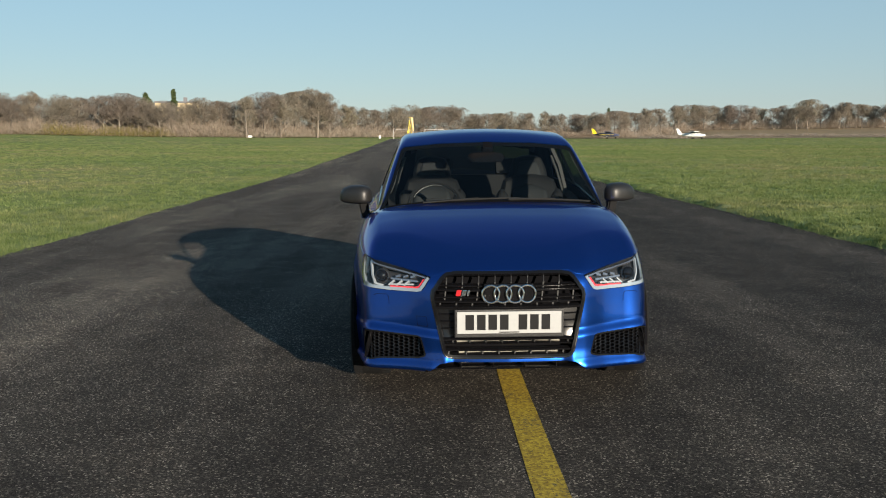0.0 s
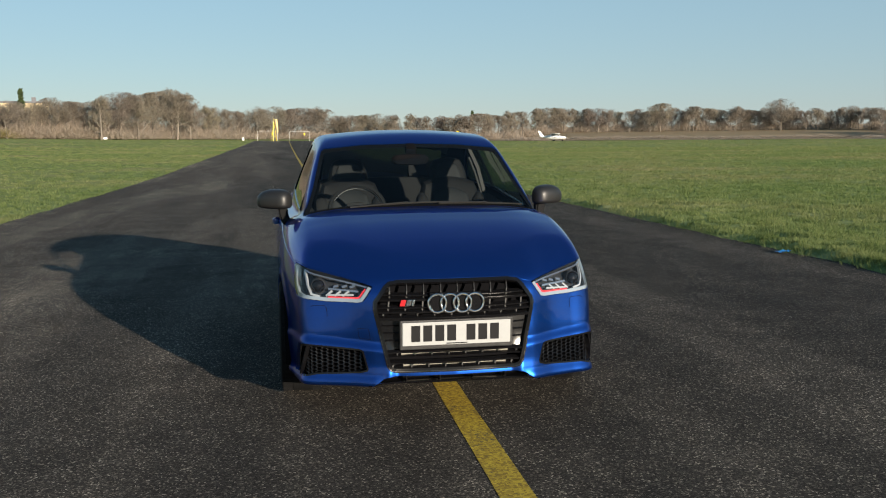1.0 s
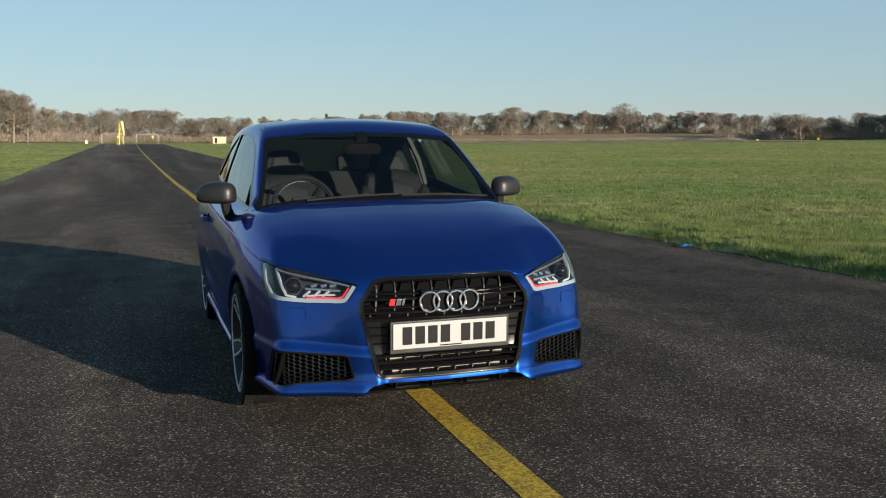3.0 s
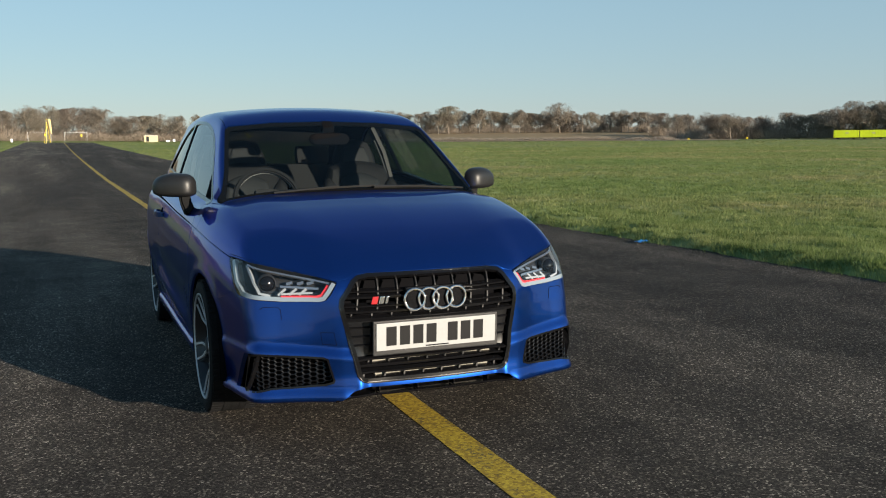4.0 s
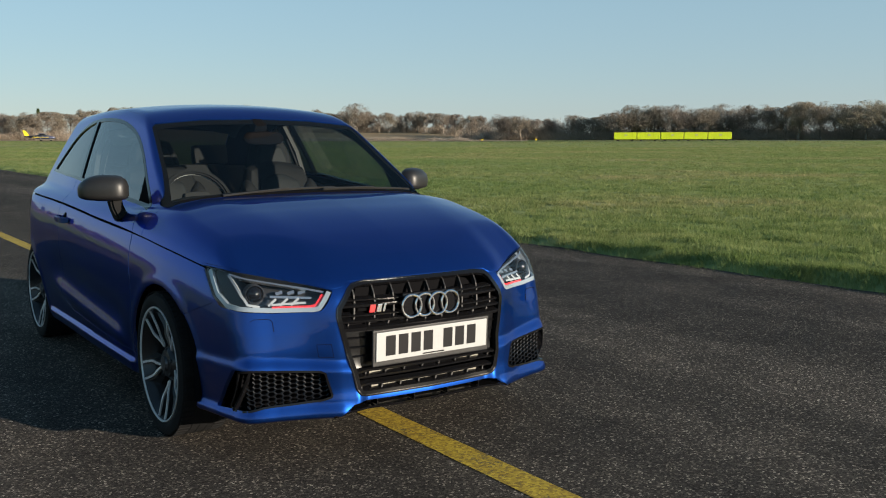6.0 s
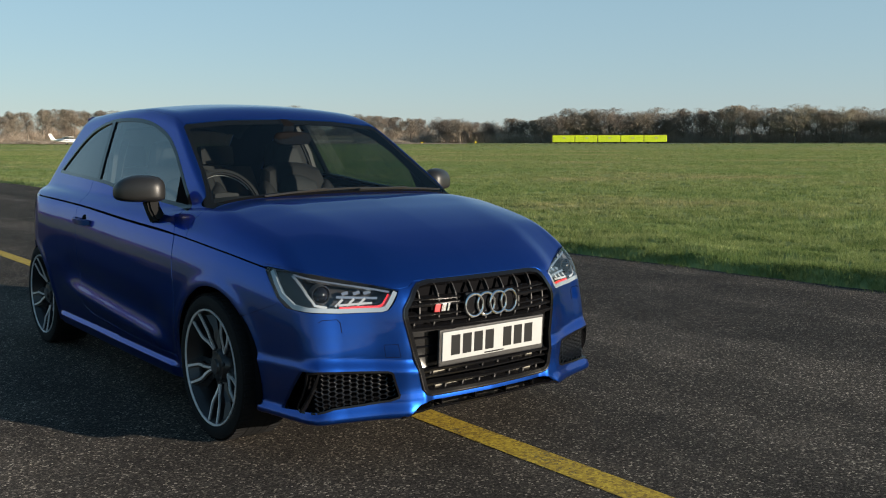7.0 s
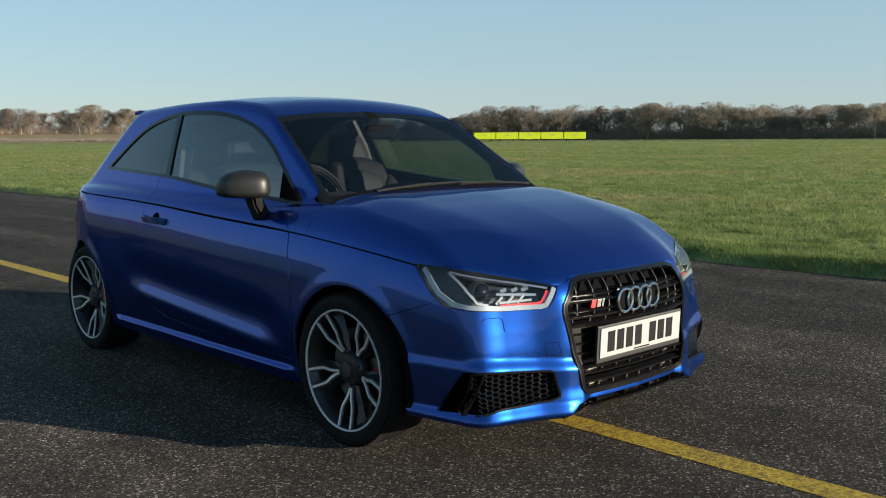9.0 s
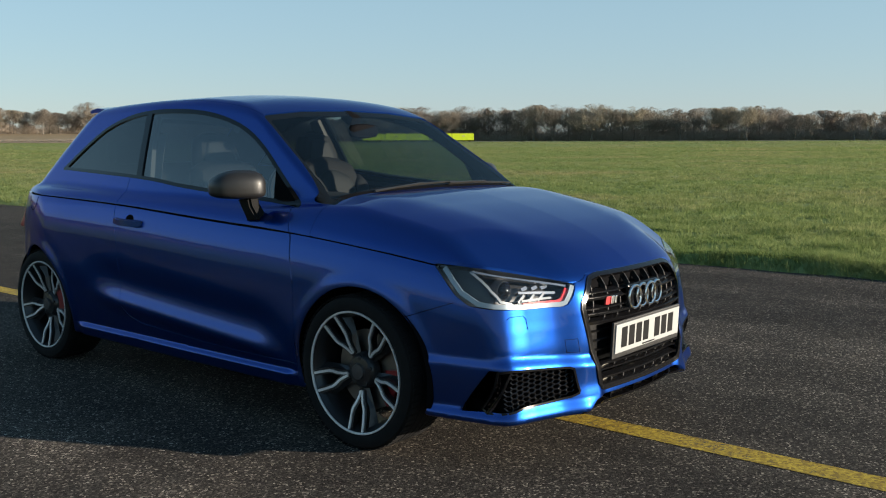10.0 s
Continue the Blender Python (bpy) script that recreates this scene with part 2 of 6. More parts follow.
def skin(cell):
    """One side's skin as a quad mesh: vertices, normals and faces."""
    gx = np.arange(-1.5, 0.95 / cell) * cell
    gy = np.arange(-0.90, 3.25, cell)
    gz = np.arange(0.12, 1.46, cell)
    v = car_form(np.abs(gx)[:, None, None], gy[None, :, None], gz[None, None, :])
    neg = v < 0
    shape = np.array(v.shape) - 1
    total, mid = np.zeros(shape), np.zeros((*shape, 3))
    for a in (0, 1):
        for b in (0, 1):
            for ax in range(3):
                o0, o1 = [0, 0, 0], [0, 0, 0]
                others = [i for i in range(3) if i != ax]
                o0[others[0]] = o1[others[0]] = a
                o0[others[1]] = o1[others[1]] = b
                o1[ax] = 1
                s0 = tuple(slice(o, o + n) for o, n in zip(o0, shape))
                s1 = tuple(slice(o, o + n) for o, n in zip(o1, shape))
                cross = neg[s0] != neg[s1]
                t = np.where(cross, v[s0] / np.where(cross, v[s0] - v[s1], 1), 0)
                total += cross
                for k in range(3):
                    mid[..., k] += np.where(cross, t if k == ax else o0[k], 0)
    has = total > 0
    index = np.full(shape, -1)
    index[has] = np.arange(has.sum())
    cells = np.argwhere(has)
    p = (cells + mid[has] / total[has][:, None]) * cell + np.array([gx[0], gy[0], gz[0]])
    faces = []
    for ax in range(3):
        u, w = [(1, 2), (2, 0), (0, 1)][ax]
        lo = [slice(1, n) for n in shape]
        lo[ax] = slice(0, shape[ax])
        hi = list(lo)
        hi[ax] = slice(1, shape[ax] + 1)
        a, b = neg[tuple(lo)], neg[tuple(hi)]
        at = np.argwhere(a != b)
        flip = ~a[tuple(at.T)]
        at = at + np.array([0 if k == ax else 1 for k in range(3)])
        du, dw = np.eye(3, dtype=int)[u], np.eye(3, dtype=int)[w]
        q = np.stack([index[tuple((at - du - dw).T)], index[tuple((at - dw).T)], index[tuple(at.T)], index[tuple((at - du).T)]], 1)
        q[flip] = q[flip][:, ::-1]
        faces.append(q)
    faces = np.concatenate(faces)
    faces = faces[(faces >= 0).all(1)]

    def slope(p):
        e = 0.0015
        g = np.stack([(car_form(np.abs(p[:, 0] + e * (k == 0)), p[:, 1] + e * (k == 1), p[:, 2] + e * (k == 2)) - car_form(np.abs(p[:, 0] - e * (k == 0)), p[:, 1] - e * (k == 1), p[:, 2] - e * (k == 2))) / (2 * e) for k in range(3)], 1)
        return g
    for _ in range(4):
        g = slope(p)
        p = p - g * (car_form(np.abs(p[:, 0]), p[:, 1], p[:, 2]) / np.maximum((g * g).sum(1), 0.05))[:, None]
    g = slope(p)
    return p, g / np.linalg.norm(g, axis=1)[:, None], [tuple(f) for f in faces]


def clip(mesh, f, level=0.0):
    """Splits (verts, normals, faces) by f(verts) < level into the inside and the outside."""
    p, n, faces = mesh
    d = np.asarray(f(p)) - level
    out = []
    for side in (1, -1):
        e = d * side
        keep, extra_p, extra_n, cut = [], [], [], {}

        def cross(a, b):
            key = (a, b) if a < b else (b, a)
            if key not in cut:
                t = e[key[0]] / (e[key[0]] - e[key[1]])
                cut[key] = len(p) + len(extra_p)
                extra_p.append(p[key[0]] + t * (p[key[1]] - p[key[0]]))
                extra_n.append(n[key[0]] + t * (n[key[1]] - n[key[0]]))
            return cut[key]
        inside = e < 0
        for fc in faces:
            s = [inside[i] for i in fc]
            if all(s):
                keep.append(fc)
            elif any(s):
                poly = []
                for i, a in enumerate(fc):
                    b = fc[(i + 1) % len(fc)]
                    if inside[a]:
                        poly.append(a)
                    if inside[a] != inside[b]:
                        poly.append(cross(a, b))
                if len(poly) > 2:
                    keep.append(tuple(poly))
        pp = np.concatenate([p, np.array(extra_p)]) if extra_p else p
        nn = np.concatenate([n, np.array(extra_n)]) if extra_n else n
        used = np.unique([i for fc in keep for i in fc]).astype(int)
        back = np.full(len(pp), -1)
        back[used] = np.arange(len(used))
        out.append((pp[used], nn[used], [tuple(int(back[i]) for i in fc) for fc in keep]))
    return out


def polygon(points, axes, soft=0.0):
    """Signed distance to a polygon in the plane of two axes, as a function of vertices."""
    q = np.array(points, float)

    def f(p):
        c = np.stack([np.abs(p[:, 0]) if a == 0 else p[:, a] for a in axes], 1)
        best, inside = np.full(len(c), 1e9), np.zeros(len(c), bool)
        for a, b in zip(q, np.roll(q, -1, 0)):
            e, w = b - a, c - a
            t = np.clip((w @ e) / (e @ e), 0, 1)
            best = np.minimum(best, np.linalg.norm(w - t[:, None] * e, axis=1))
            hit = ((a[1] <= c[:, 1]) != (b[1] <= c[:, 1])) & (c[:, 0] < a[0] + (c[:, 1] - a[1]) * e[0] / (e[1] if e[1] else 1e-9))
            inside ^= hit
        return np.where(inside, -best, best) - soft
    return f


def joined(*meshes):
    """Several pieces of skin as one mesh."""
    at, faces = 0, []
    for m in meshes:
        faces += [tuple(i + at for i in f) for f in m[2]]
        at += len(m[0])
    return np.concatenate([m[0] for m in meshes]), np.concatenate([m[1] for m in meshes]), faces


def flowing(points, sharp=()):
    """A closed outline rounded through its points, but for the sharp ones."""
    q, out = [np.array(p) for p in points], []
    n = len(q)
    for i in range(n):
        p0, p1, p2, p3 = q[i - 1], q[i], q[(i + 1) % n], q[(i + 2) % n]
        m1 = (p2 - p1) if i in sharp else (p2 - p0) / 2
        m2 = (p2 - p1) if (i + 1) % n in sharp else (p3 - p1) / 2
        for k in range(5):
            s = k / 5
            out.append(tuple((2 * s**3 - 3 * s**2 + 1) * p1 + (s**3 - 2 * s**2 + s) * m1 + (3 * s**2 - 2 * s**3) * p2 + (s**3 - s**2) * m2))
    return out


def edged(mesh, depth, both=False):
    """Turns the open edges of a panel inwards, so that it shows its thickness."""
    p, n, faces = mesh
    seen = {}
    for fc in faces:
        for i, a in enumerate(fc):
            b = fc[(i + 1) % len(fc)]
            seen.setdefault((min(a, b), max(a, b)), []).append((a, b))
    rim = [e[0] for e in seen.values() if len(e) == 1 and max(abs(p[e[0][0]][0]), abs(p[e[0][1]][0])) > 1e-5]
    ids = {}
    ep, en = [], []

    def inner(i, lift):
        if (i, lift) not in ids:
            ids[(i, lift)] = len(p) + len(ep)
            ep.append(p[i] - n[i] * (depth if lift else 0))
            en.append(n[i])
        return ids[(i, lift)]
    more = [(b, a, inner(a, 1), inner(b, 1)) for a, b in rim]
    if not ep:
        return mesh
    return np.concatenate([p, np.array(ep)]), np.concatenate([n, np.array(en)]), list(faces) + more


def mirrored(mesh, weld=True):
    """The panel and its mirror image in one mesh."""
    p, n, faces = mesh
    count = len(p)
    mp, mn = p * np.array([-1, 1, 1]), n * np.array([-1, 1, 1])
    if not weld:
        return mp, mn, [tuple(reversed(f)) for f in faces]
    mid = np.abs(p[:, 0]) < 1e-4
    to = np.where(mid, np.arange(count), np.arange(count) + count)
    n = np.where(mid[:, None], n * np.array([0, 1, 1]), n)
    return np.concatenate([p, mp]), np.concatenate([n, mn]), list(faces) + [tuple(int(to[i]) for i in reversed(f)) for f in faces]

# ---------------------------------------------------------------- the car's panels
ARCH_R = 0.336


NX, NZ = np.linspace(0, 0.84, 211), np.linspace(0.15, 0.77, 156)
_lo, _hi = np.full((len(NX), len(NZ)), -1.0), np.full((len(NX), len(NZ)), 0.1)
for _ in range(22):
    _mid = (_lo + _hi) / 2
    _out = car_form(NX[:, None], _mid, NZ[None, :]) > 0
    _lo, _hi = np.where(_out, _mid, _lo), np.where(_out, _hi, _mid)
NOSE = _lo


def nose(x, z, deep=0.0):
    """A point on the car's front skin at (x, z), or so far under it, and the normal there."""
    u, w = min(abs(x), 0.835) / 0.004, (min(max(z, 0.155), 0.765) - 0.15) / 0.004
    i, k = min(int(u), 209), min(int(w), 154)
    a, b = u - i, w - k
    q = NOSE[i:i + 2, k:k + 2]
    y = (q[0, 0] * (1 - a) + q[1, 0] * a) * (1 - b) + (q[0, 1] * (1 - a) + q[1, 1] * a) * b
    i2, k2 = min(max(i, 2), 207), min(max(k, 2), 152)
    g = Vector(((NOSE[i2 + 2, k] - NOSE[i2 - 2, k]) / 0.016, -1.0, (NOSE[i, k2 + 2] - NOSE[i, k2 - 2]) / 0.016)).normalized()
    sign = -1 if x < 0 else 1
    p = Vector((abs(x), y, z)) - g * deep
    return Vector((sign * p.x, p.y, p.z)), Vector((sign * g.x, g.y, g.z))


def flank(y, z, deep=0.0, sign=1):
    """A point on the car's side skin at (y, z)."""
    lo, hi = 1.2, 0.3
    for _ in range(40):
        mid = (lo + hi) / 2
        if car_form(mid, y, z) > 0:
            lo = mid
        else:
            hi = mid
    return Vector((sign * (lo - deep), y, z))


def ribbon(bm, points, half_w, half_t, closed=False, ups=None):
    """A bar of rectangular section along points; ups give its broad face's normal."""
    rings = []
    n = len(points)
    for i, p in enumerate(points):
        a = points[(i - 1) % n] if closed or i else points[0]
        b = points[(i + 1) % n] if closed or i < n - 1 else points[-1]
        d = (Vector(b) - Vector(a)).normalized()
        up = Vector(ups[i] if isinstance(ups, list) else (ups or (0, -1, 0)))
        side = d.cross(up).normalized()
        up = side.cross(d).normalized()
        w = half_w[i] if isinstance(half_w, list) else half_w
        rings.append([bm.verts.new(Vector(p) + side * w * s + up * half_t * t) for s, t in ((-1, -1), (1, -1), (1, 1), (-1, 1))])
    for i in range(n if closed else n - 1):
        r, s = rings[i], rings[(i + 1) % n]
        for k in range(4):
            bm.faces.new((r[k], r[(k + 1) % 4], s[(k + 1) % 4], s[k]))
    if not closed:
        bm.faces.new(rings[0]), bm.faces.new(rings[-1][::-1])
    bmesh.ops.recalc_face_normals(bm, faces=bm.faces)
    return bm


def box(bm, centre, size, turn=None, bevel=0.0):
    m = Matrix.LocRotScale(Vector(centre), turn or Euler((0, 0, 0)), Vector(size))
    made = bmesh.ops.create_cube(bm, size=1, matrix=m)
    if bevel:
        edges = list({e for v in made["verts"] for e in v.link_edges})
        bmesh.ops.bevel(bm, geom=edges, offset=bevel, segments=2, affect="EDGES", profile=0.6)
    return bm


def turned(profile, segments=64, arc=None):
    """A bmesh turned round the x axis from (x, radius) pairs."""
    bm = bmesh.new()
    rings = []
    for i in range(segments):
        a = 2 * math.pi * i / segments
        rings.append([bm.verts.new((x, r * math.cos(a), r * math.sin(a))) for x, r in profile])
    for i in range(segments):
        r, s = rings[i], rings[(i + 1) % segments]
        for k in range(len(profile) - 1):
            bm.faces.new((r[k], r[k + 1], s[k + 1], s[k]))
    bmesh.ops.recalc_face_normals(bm, faces=bm.faces)
    return bm



# ---------------------------------------------------------------- ground
def rise(x, y):
    """The land rises very gently away from the runway, with a low park hill far beyond it."""
    d = np.hypot(x, y)
    az = np.degrees(np.arctan2(x, y))
    far = np.interp(az, [-180, -70, -24, -15, 0, 16, 30, 70, 110, 180], [0, 4.0, 5.1, 3.9, 2.4, 1.5, 1.35, 1.0, 0.6, 0])
    hill = 7.0 * step(8, 18, az) * (1 - step(34, 44, az)) * step(340, 560, d)
    return far * np.clip((d - 30) / 270, 0, 1.5) ** 1.15 + hill


def bare_mesh(name, verts, tris, mat):
    """A large triangle mesh straight from arrays."""
    me = bpy.data.meshes.new(name)
    me.vertices.add(len(verts))
    me.vertices.foreach_set("co", np.asarray(verts, np.float32).ravel())
    k = tris.shape[1]
    me.loops.add(tris.size)
    me.loops.foreach_set("vertex_index", np.asarray(tris, np.int32).ravel())
    me.polygons.add(len(tris))
    me.polygons.foreach_set("loop_start", np.arange(0, tris.size, k, dtype=np.int32))
    me.update(calc_edges=True)
    me.materials.append(mat)
    return me


def nodes_of(name):
    m = bpy.data.materials.new(name)
    m.use_nodes = True
    return m, m.node_tree.nodes, m.node_tree.links


def noise_node(n, l, vec, scale, detail=4, rough=0.55):
    t = n.new("ShaderNodeTexNoise")
    t.inputs["Scale"].default_value, t.inputs["Detail"].default_value, t.inputs["Roughness"].default_value = scale, detail, rough
    l.new(vec, t.inputs["Vector"])
    return t.outputs[0]


def ramp_node(n, l, fac, stops):
    r = n.new("ShaderNodeValToRGB")
    e = r.color_ramp.elements
    while len(e) < len(stops):
        e.new(0.5)
    for el, (pos, col) in zip(e, stops):
        el.position, el.color = pos, (*col, 1)
    l.new(fac, r.inputs[0])
    return r.outputs[0]


def mix_node(n, l, fac, a, b, mode="MIX"):
    m = n.new("ShaderNodeMix")
    m.data_type, m.blend_type = "RGBA", mode
    for sock, val in ((m.inputs[0], fac), (m.inputs[6], a), (m.inputs[7], b)):
        if isinstance(val, (int, float)):
            sock.default_value = val
        elif isinstance(val, tuple):
            sock.default_value = (*val, 1)
        else:
            l.new(val, sock)
    return m.outputs[2]


def stretch_node(n, l, vec, scale):
    m = n.new("ShaderNodeMapping")
    m.inputs["Scale"].default_value = scale
    l.new(vec, m.inputs["Vector"])
    return m.outputs[0]


def asphalt_material():
    m, n, l = nodes_of("worn_asphalt")
    b = n["Principled BSDF"]
    co = n.new("ShaderNodeTexCoord").outputs["Object"]
    chips = n.new("ShaderNodeTexVoronoi")
    chips.inputs["Scale"].default_value = 135
    l.new(co, chips.inputs["Vector"])
    grey = n.new("ShaderNodeSeparateColor")
    l.new(chips.outputs["Color"], grey.inputs[0])
    stone = ramp_node(n, l, grey.outputs[0], [(0.0, (0.020, 0.018, 0.0165)), (0.45, (0.040, 0.036, 0.033)), (0.8, (0.070, 0.063, 0.057)), (0.94, (0.145, 0.13, 0.114)), (1.0, (0.38, 0.345, 0.295))])
    along = stretch_node(n, l, co, (1.0, 0.09, 1.0))
    bands = ramp_node(n, l, noise_node(n, l, along, 0.75, 5, 0.6), [(0.30, (0.62, 0.62, 0.63)), (0.5, (0.98, 0.97, 0.95)), (0.62, (1.55, 1.52, 1.46)), (0.72, (2.2, 2.13, 2.02))])
    blot = ramp_node(n, l, noise_node(n, l, co, 1.7, 6, 0.65), [(0.3, (0.62, 0.62, 0.63)), (0.55, (1.0, 1.0, 1.0)), (0.75, (1.35, 1.32, 1.27))])
    grain = ramp_node(n, l, noise_node(n, l, co, 260, 3, 0.7), [(0.3, (0.55, 0.55, 0.55)), (0.7, (1.5, 1.5, 1.5))])
    place = n.new("ShaderNodeSeparateXYZ")
    l.new(co, place.inputs[0])
    wob = n.new("ShaderNodeMath")
    wob.operation = "MULTIPLY_ADD"
    wob.inputs[1].default_value, wob.inputs[2].default_value = 2.4, -1.2
    l.new(noise_node(n, l, along, 0.35, 3), wob.inputs[0])
    across = n.new("ShaderNodeMath")
    across.operation = "ADD"
    l.new(place.outputs[0], across.inputs[0]), l.new(wob.outputs[0], across.inputs[1])
    span = n.new("ShaderNodeMapRange")
    span.inputs[1].default_value, span.inputs[2].default_value = -6.0, 6.0
    l.new(across.outputs[0], span.inputs[0])
    # paler towards the left side, with a wavering border
    side_tone = ramp_node(n, l, span.outputs[0], [(0.0, (1.65, 1.62, 1.57)), (0.22, (1.80, 1.76, 1.70)), (0.40, (1.22, 1.20, 1.17)), (0.55, (1.0, 1.0, 0.98)), (0.8, (1.0, 1.0, 0.99)), (1.0, (1.15, 1.14, 1.12))])
    stone = mix_node(n, l, 1.0, stone, side_tone, "MULTIPLY")
    c = mix_node(n, l, 1.0, mix_node(n, l, 1.0, mix_node(n, l, 1.0, stone, bands, "MULTIPLY"), blot, "MULTIPLY"), grain, "MULTIPLY")
    l.new(c, b.inputs["Base Color"])
    b.inputs["Roughness"].default_value = 0.9
    b.inputs["Specular IOR Level"].default_value = 0.12
    bump = n.new("ShaderNodeBump")
    bump.inputs["Strength"].default_value, bump.inputs["Distance"].default_value = 1.0, 0.009
    add = n.new("ShaderNodeMath")
    add.operation = "ADD"
    l.new(noise_node(n, l, co, 120, 3, 0.7), add.inputs[0]), l.new(grey.outputs[1], add.inputs[1])
    l.new(add.outputs[0], bump.inputs["Height"]), l.new(bump.outputs[0], b.inputs["Normal"])
    return m


def line_material():
    m, n, l = nodes_of("worn_yellow_paint")
    b = n["Principled BSDF"]
    co = n.new("ShaderNodeTexCoord").outputs["Object"]
    chips = n.new("ShaderNodeTexVoronoi")
    chips.inputs["Scale"].default_value = 85
    l.new(co, chips.inputs["Vector"])
    grey = n.new("ShaderNodeSeparateColor")
    l.new(chips.outputs["Color"], grey.inputs[0])
    paint = ramp_node(n, l, grey.outputs[0], [(0.0, (0.20, 0.125, 0.010)), (0.5, (0.40, 0.27, 0.018)), (1.0, (0.58, 0.42, 0.035))])
    add = n.new("ShaderNodeMath")
    add.operation = "ADD"
    l.new(noise_node(n, l, co, 45, 5, 0.75), add.inputs[0])
    half = n.new("ShaderNodeMath")
    half.operation = "MULTIPLY"
    half.inputs[1].default_value = 0.5
    l.new(noise_node(n, l, co, 2.5, 3), half.inputs[0]), l.new(half.outputs[0], add.inputs[1])
    worn = ramp_node(n, l, add.outputs[0], [(0.58, (0, 0, 0)), (0.70, (1, 1, 1))])
    l.new(mix_node(n, l, worn, (0.06, 0.055, 0.04), paint), b.inputs["Base Color"])
    b.inputs["Roughness"].default_value = 0.8
    bump = n.new("ShaderNodeBump")
    bump.inputs["Strength"].default_value, bump.inputs["Distance"].default_value = 0.8, 0.005
    l.new(grey.outputs[1], bump.inputs["Height"]), l.new(bump.outputs[0], b.inputs["Normal"])
    return m


def grass_material(name, blades):
    """Turf: green to straw in patches; blades also let light through."""
    m, n, l = nodes_of(name)
    b = n["Principled BSDF"]
    co = n.new("ShaderNodeTexCoord").outputs["Object"]
    flat = stretch_node(n, l, co, (1, 1, 0))
    patch = ramp_node(n, l, noise_node(n, l, flat, 0.09, 6, 0.68), [(0.32, (0.19, 0.265, 0.105)), (0.5, (0.25, 0.295, 0.13)), (0.66, (0.34, 0.32, 0.175))])
    fine = ramp_node(n, l, noise_node(n, l, flat, 1.4, 5, 0.7), [(0.3, (0.55, 0.62, 0.5)), (0.7, (1.3, 1.24, 1.25))])
    c = mix_node(n, l, 1.0, patch, fine, "MULTIPLY")
    if blades:
        g = n.new("ShaderNodeNewGeometry")
        each = ramp_node(n, l, g.outputs["Random Per Island"], [(0.0, (0.72, 0.80, 0.62)), (0.55, (1.0, 1.0, 0.92)), (0.85, (1.15, 1.10, 1.05)), (1.0, (1.5, 1.35, 1.3))])
        # blades stand together, so that a tuft catches the light as one soft surface
        soft = n.new("ShaderNodeVectorMath")
        soft.operation = "MULTIPLY_ADD"
        soft.inputs[1].default_value, soft.inputs[2].default_value = (0.7, 0.7, 0.7), (0, 0, 0.8)
        l.new(g.outputs["Normal"], soft.inputs[0])
        unit = n.new("ShaderNodeVectorMath")
        unit.operation = "NORMALIZE"
        l.new(soft.outputs[0], unit.inputs[0])
        l.new(unit.outputs[0], b.inputs["Normal"])
        c = mix_node(n, l, 1.0, c, each, "MULTIPLY")
        thin = n.new("ShaderNodeBsdfTranslucent")
        l.new(c, thin.inputs[0])
        both = n.new("ShaderNodeMixShader")
        both.inputs[0].default_value = 0.5
        l.new(b.outputs[0], both.inputs[1]), l.new(thin.outputs[0], both.inputs[2])
        l.new(both.outputs[0], n["Material Output"].inputs[0])
    l.new(c, b.inputs["Base Color"])
    b.inputs["Roughness"].default_value = 1.0
    b.inputs["Specular IOR Level"].default_value = 0.0
    return m


ASPHALT, YELLOW = asphalt_material(), line_material()
TURF, BLADE = grass_material("turf", False), grass_material("grass_blade", True)
DRY = material("dry_grass", (0.26, 0.19, 0.10), 0.9, 0, 0, 0.2, 0.35)

left_edge = lambda y: -5.45 - 0.012 * y
right_edge = lambda y: 5.10 + 0.010 * y

spread = np.concatenate([-np.geomspace(3000, 12, 70), np.linspace(-10, 10, 21), np.geomspace(12, 3000, 70)])
gx, gy = np.meshgrid(spread, spread, indexing="ij")
gz = rise(gx, gy) - 0.03
N = len(spread)
vid = np.arange(N * N).reshape(N, N)
quads = np.stack([vid[:-1, :-1], vid[1:, :-1], vid[1:, 1:], vid[:-1, 1:]], -1).reshape(-1, 4)
ground = new("ground", bare_mesh("ground", np.stack([gx, gy, gz], -1).reshape(-1, 3), quads, TURF))
tagged(ground, "wide airfield of short green and straw-coloured winter grass", "ground", kind="structure")

ys = np.concatenate([-np.geomspace(150, 5, 30), np.arange(-4.8, 40, 0.12), np.geomspace(40, 262, 70)])


def ragged(seed, amount):
    r = np.random.default_rng(seed)
    steps = r.normal(0, 1, len(ys))
    out = np.convolve(steps, np.ones(5) / 5, "same") + 0.8 * np.convolve(r.normal(0, 1, len(ys)), np.ones(25) / 25, "same") * 3
    return amount * out


def sheet(name, lefts, rights, mat, lift, label, category, cols=2):
    t = np.linspace(0, 1, cols)
    x = lefts[:, None] * (1 - t) + rights[:, None] * t
    y = np.repeat(ys[:, None], cols, 1)
    v = np.stack([x, y, rise(x, y) + lift], -1).reshape(-1, 3)
    i = np.arange(len(ys) * cols).reshape(len(ys), cols)
    q = np.stack([i[:-1, :-1], i[:-1, 1:], i[1:, 1:], i[1:, :-1]], -1).reshape(-1, 4)
    return tagged(new(name, bare_mesh(name, v, q, mat)), label, category, kind="structure")


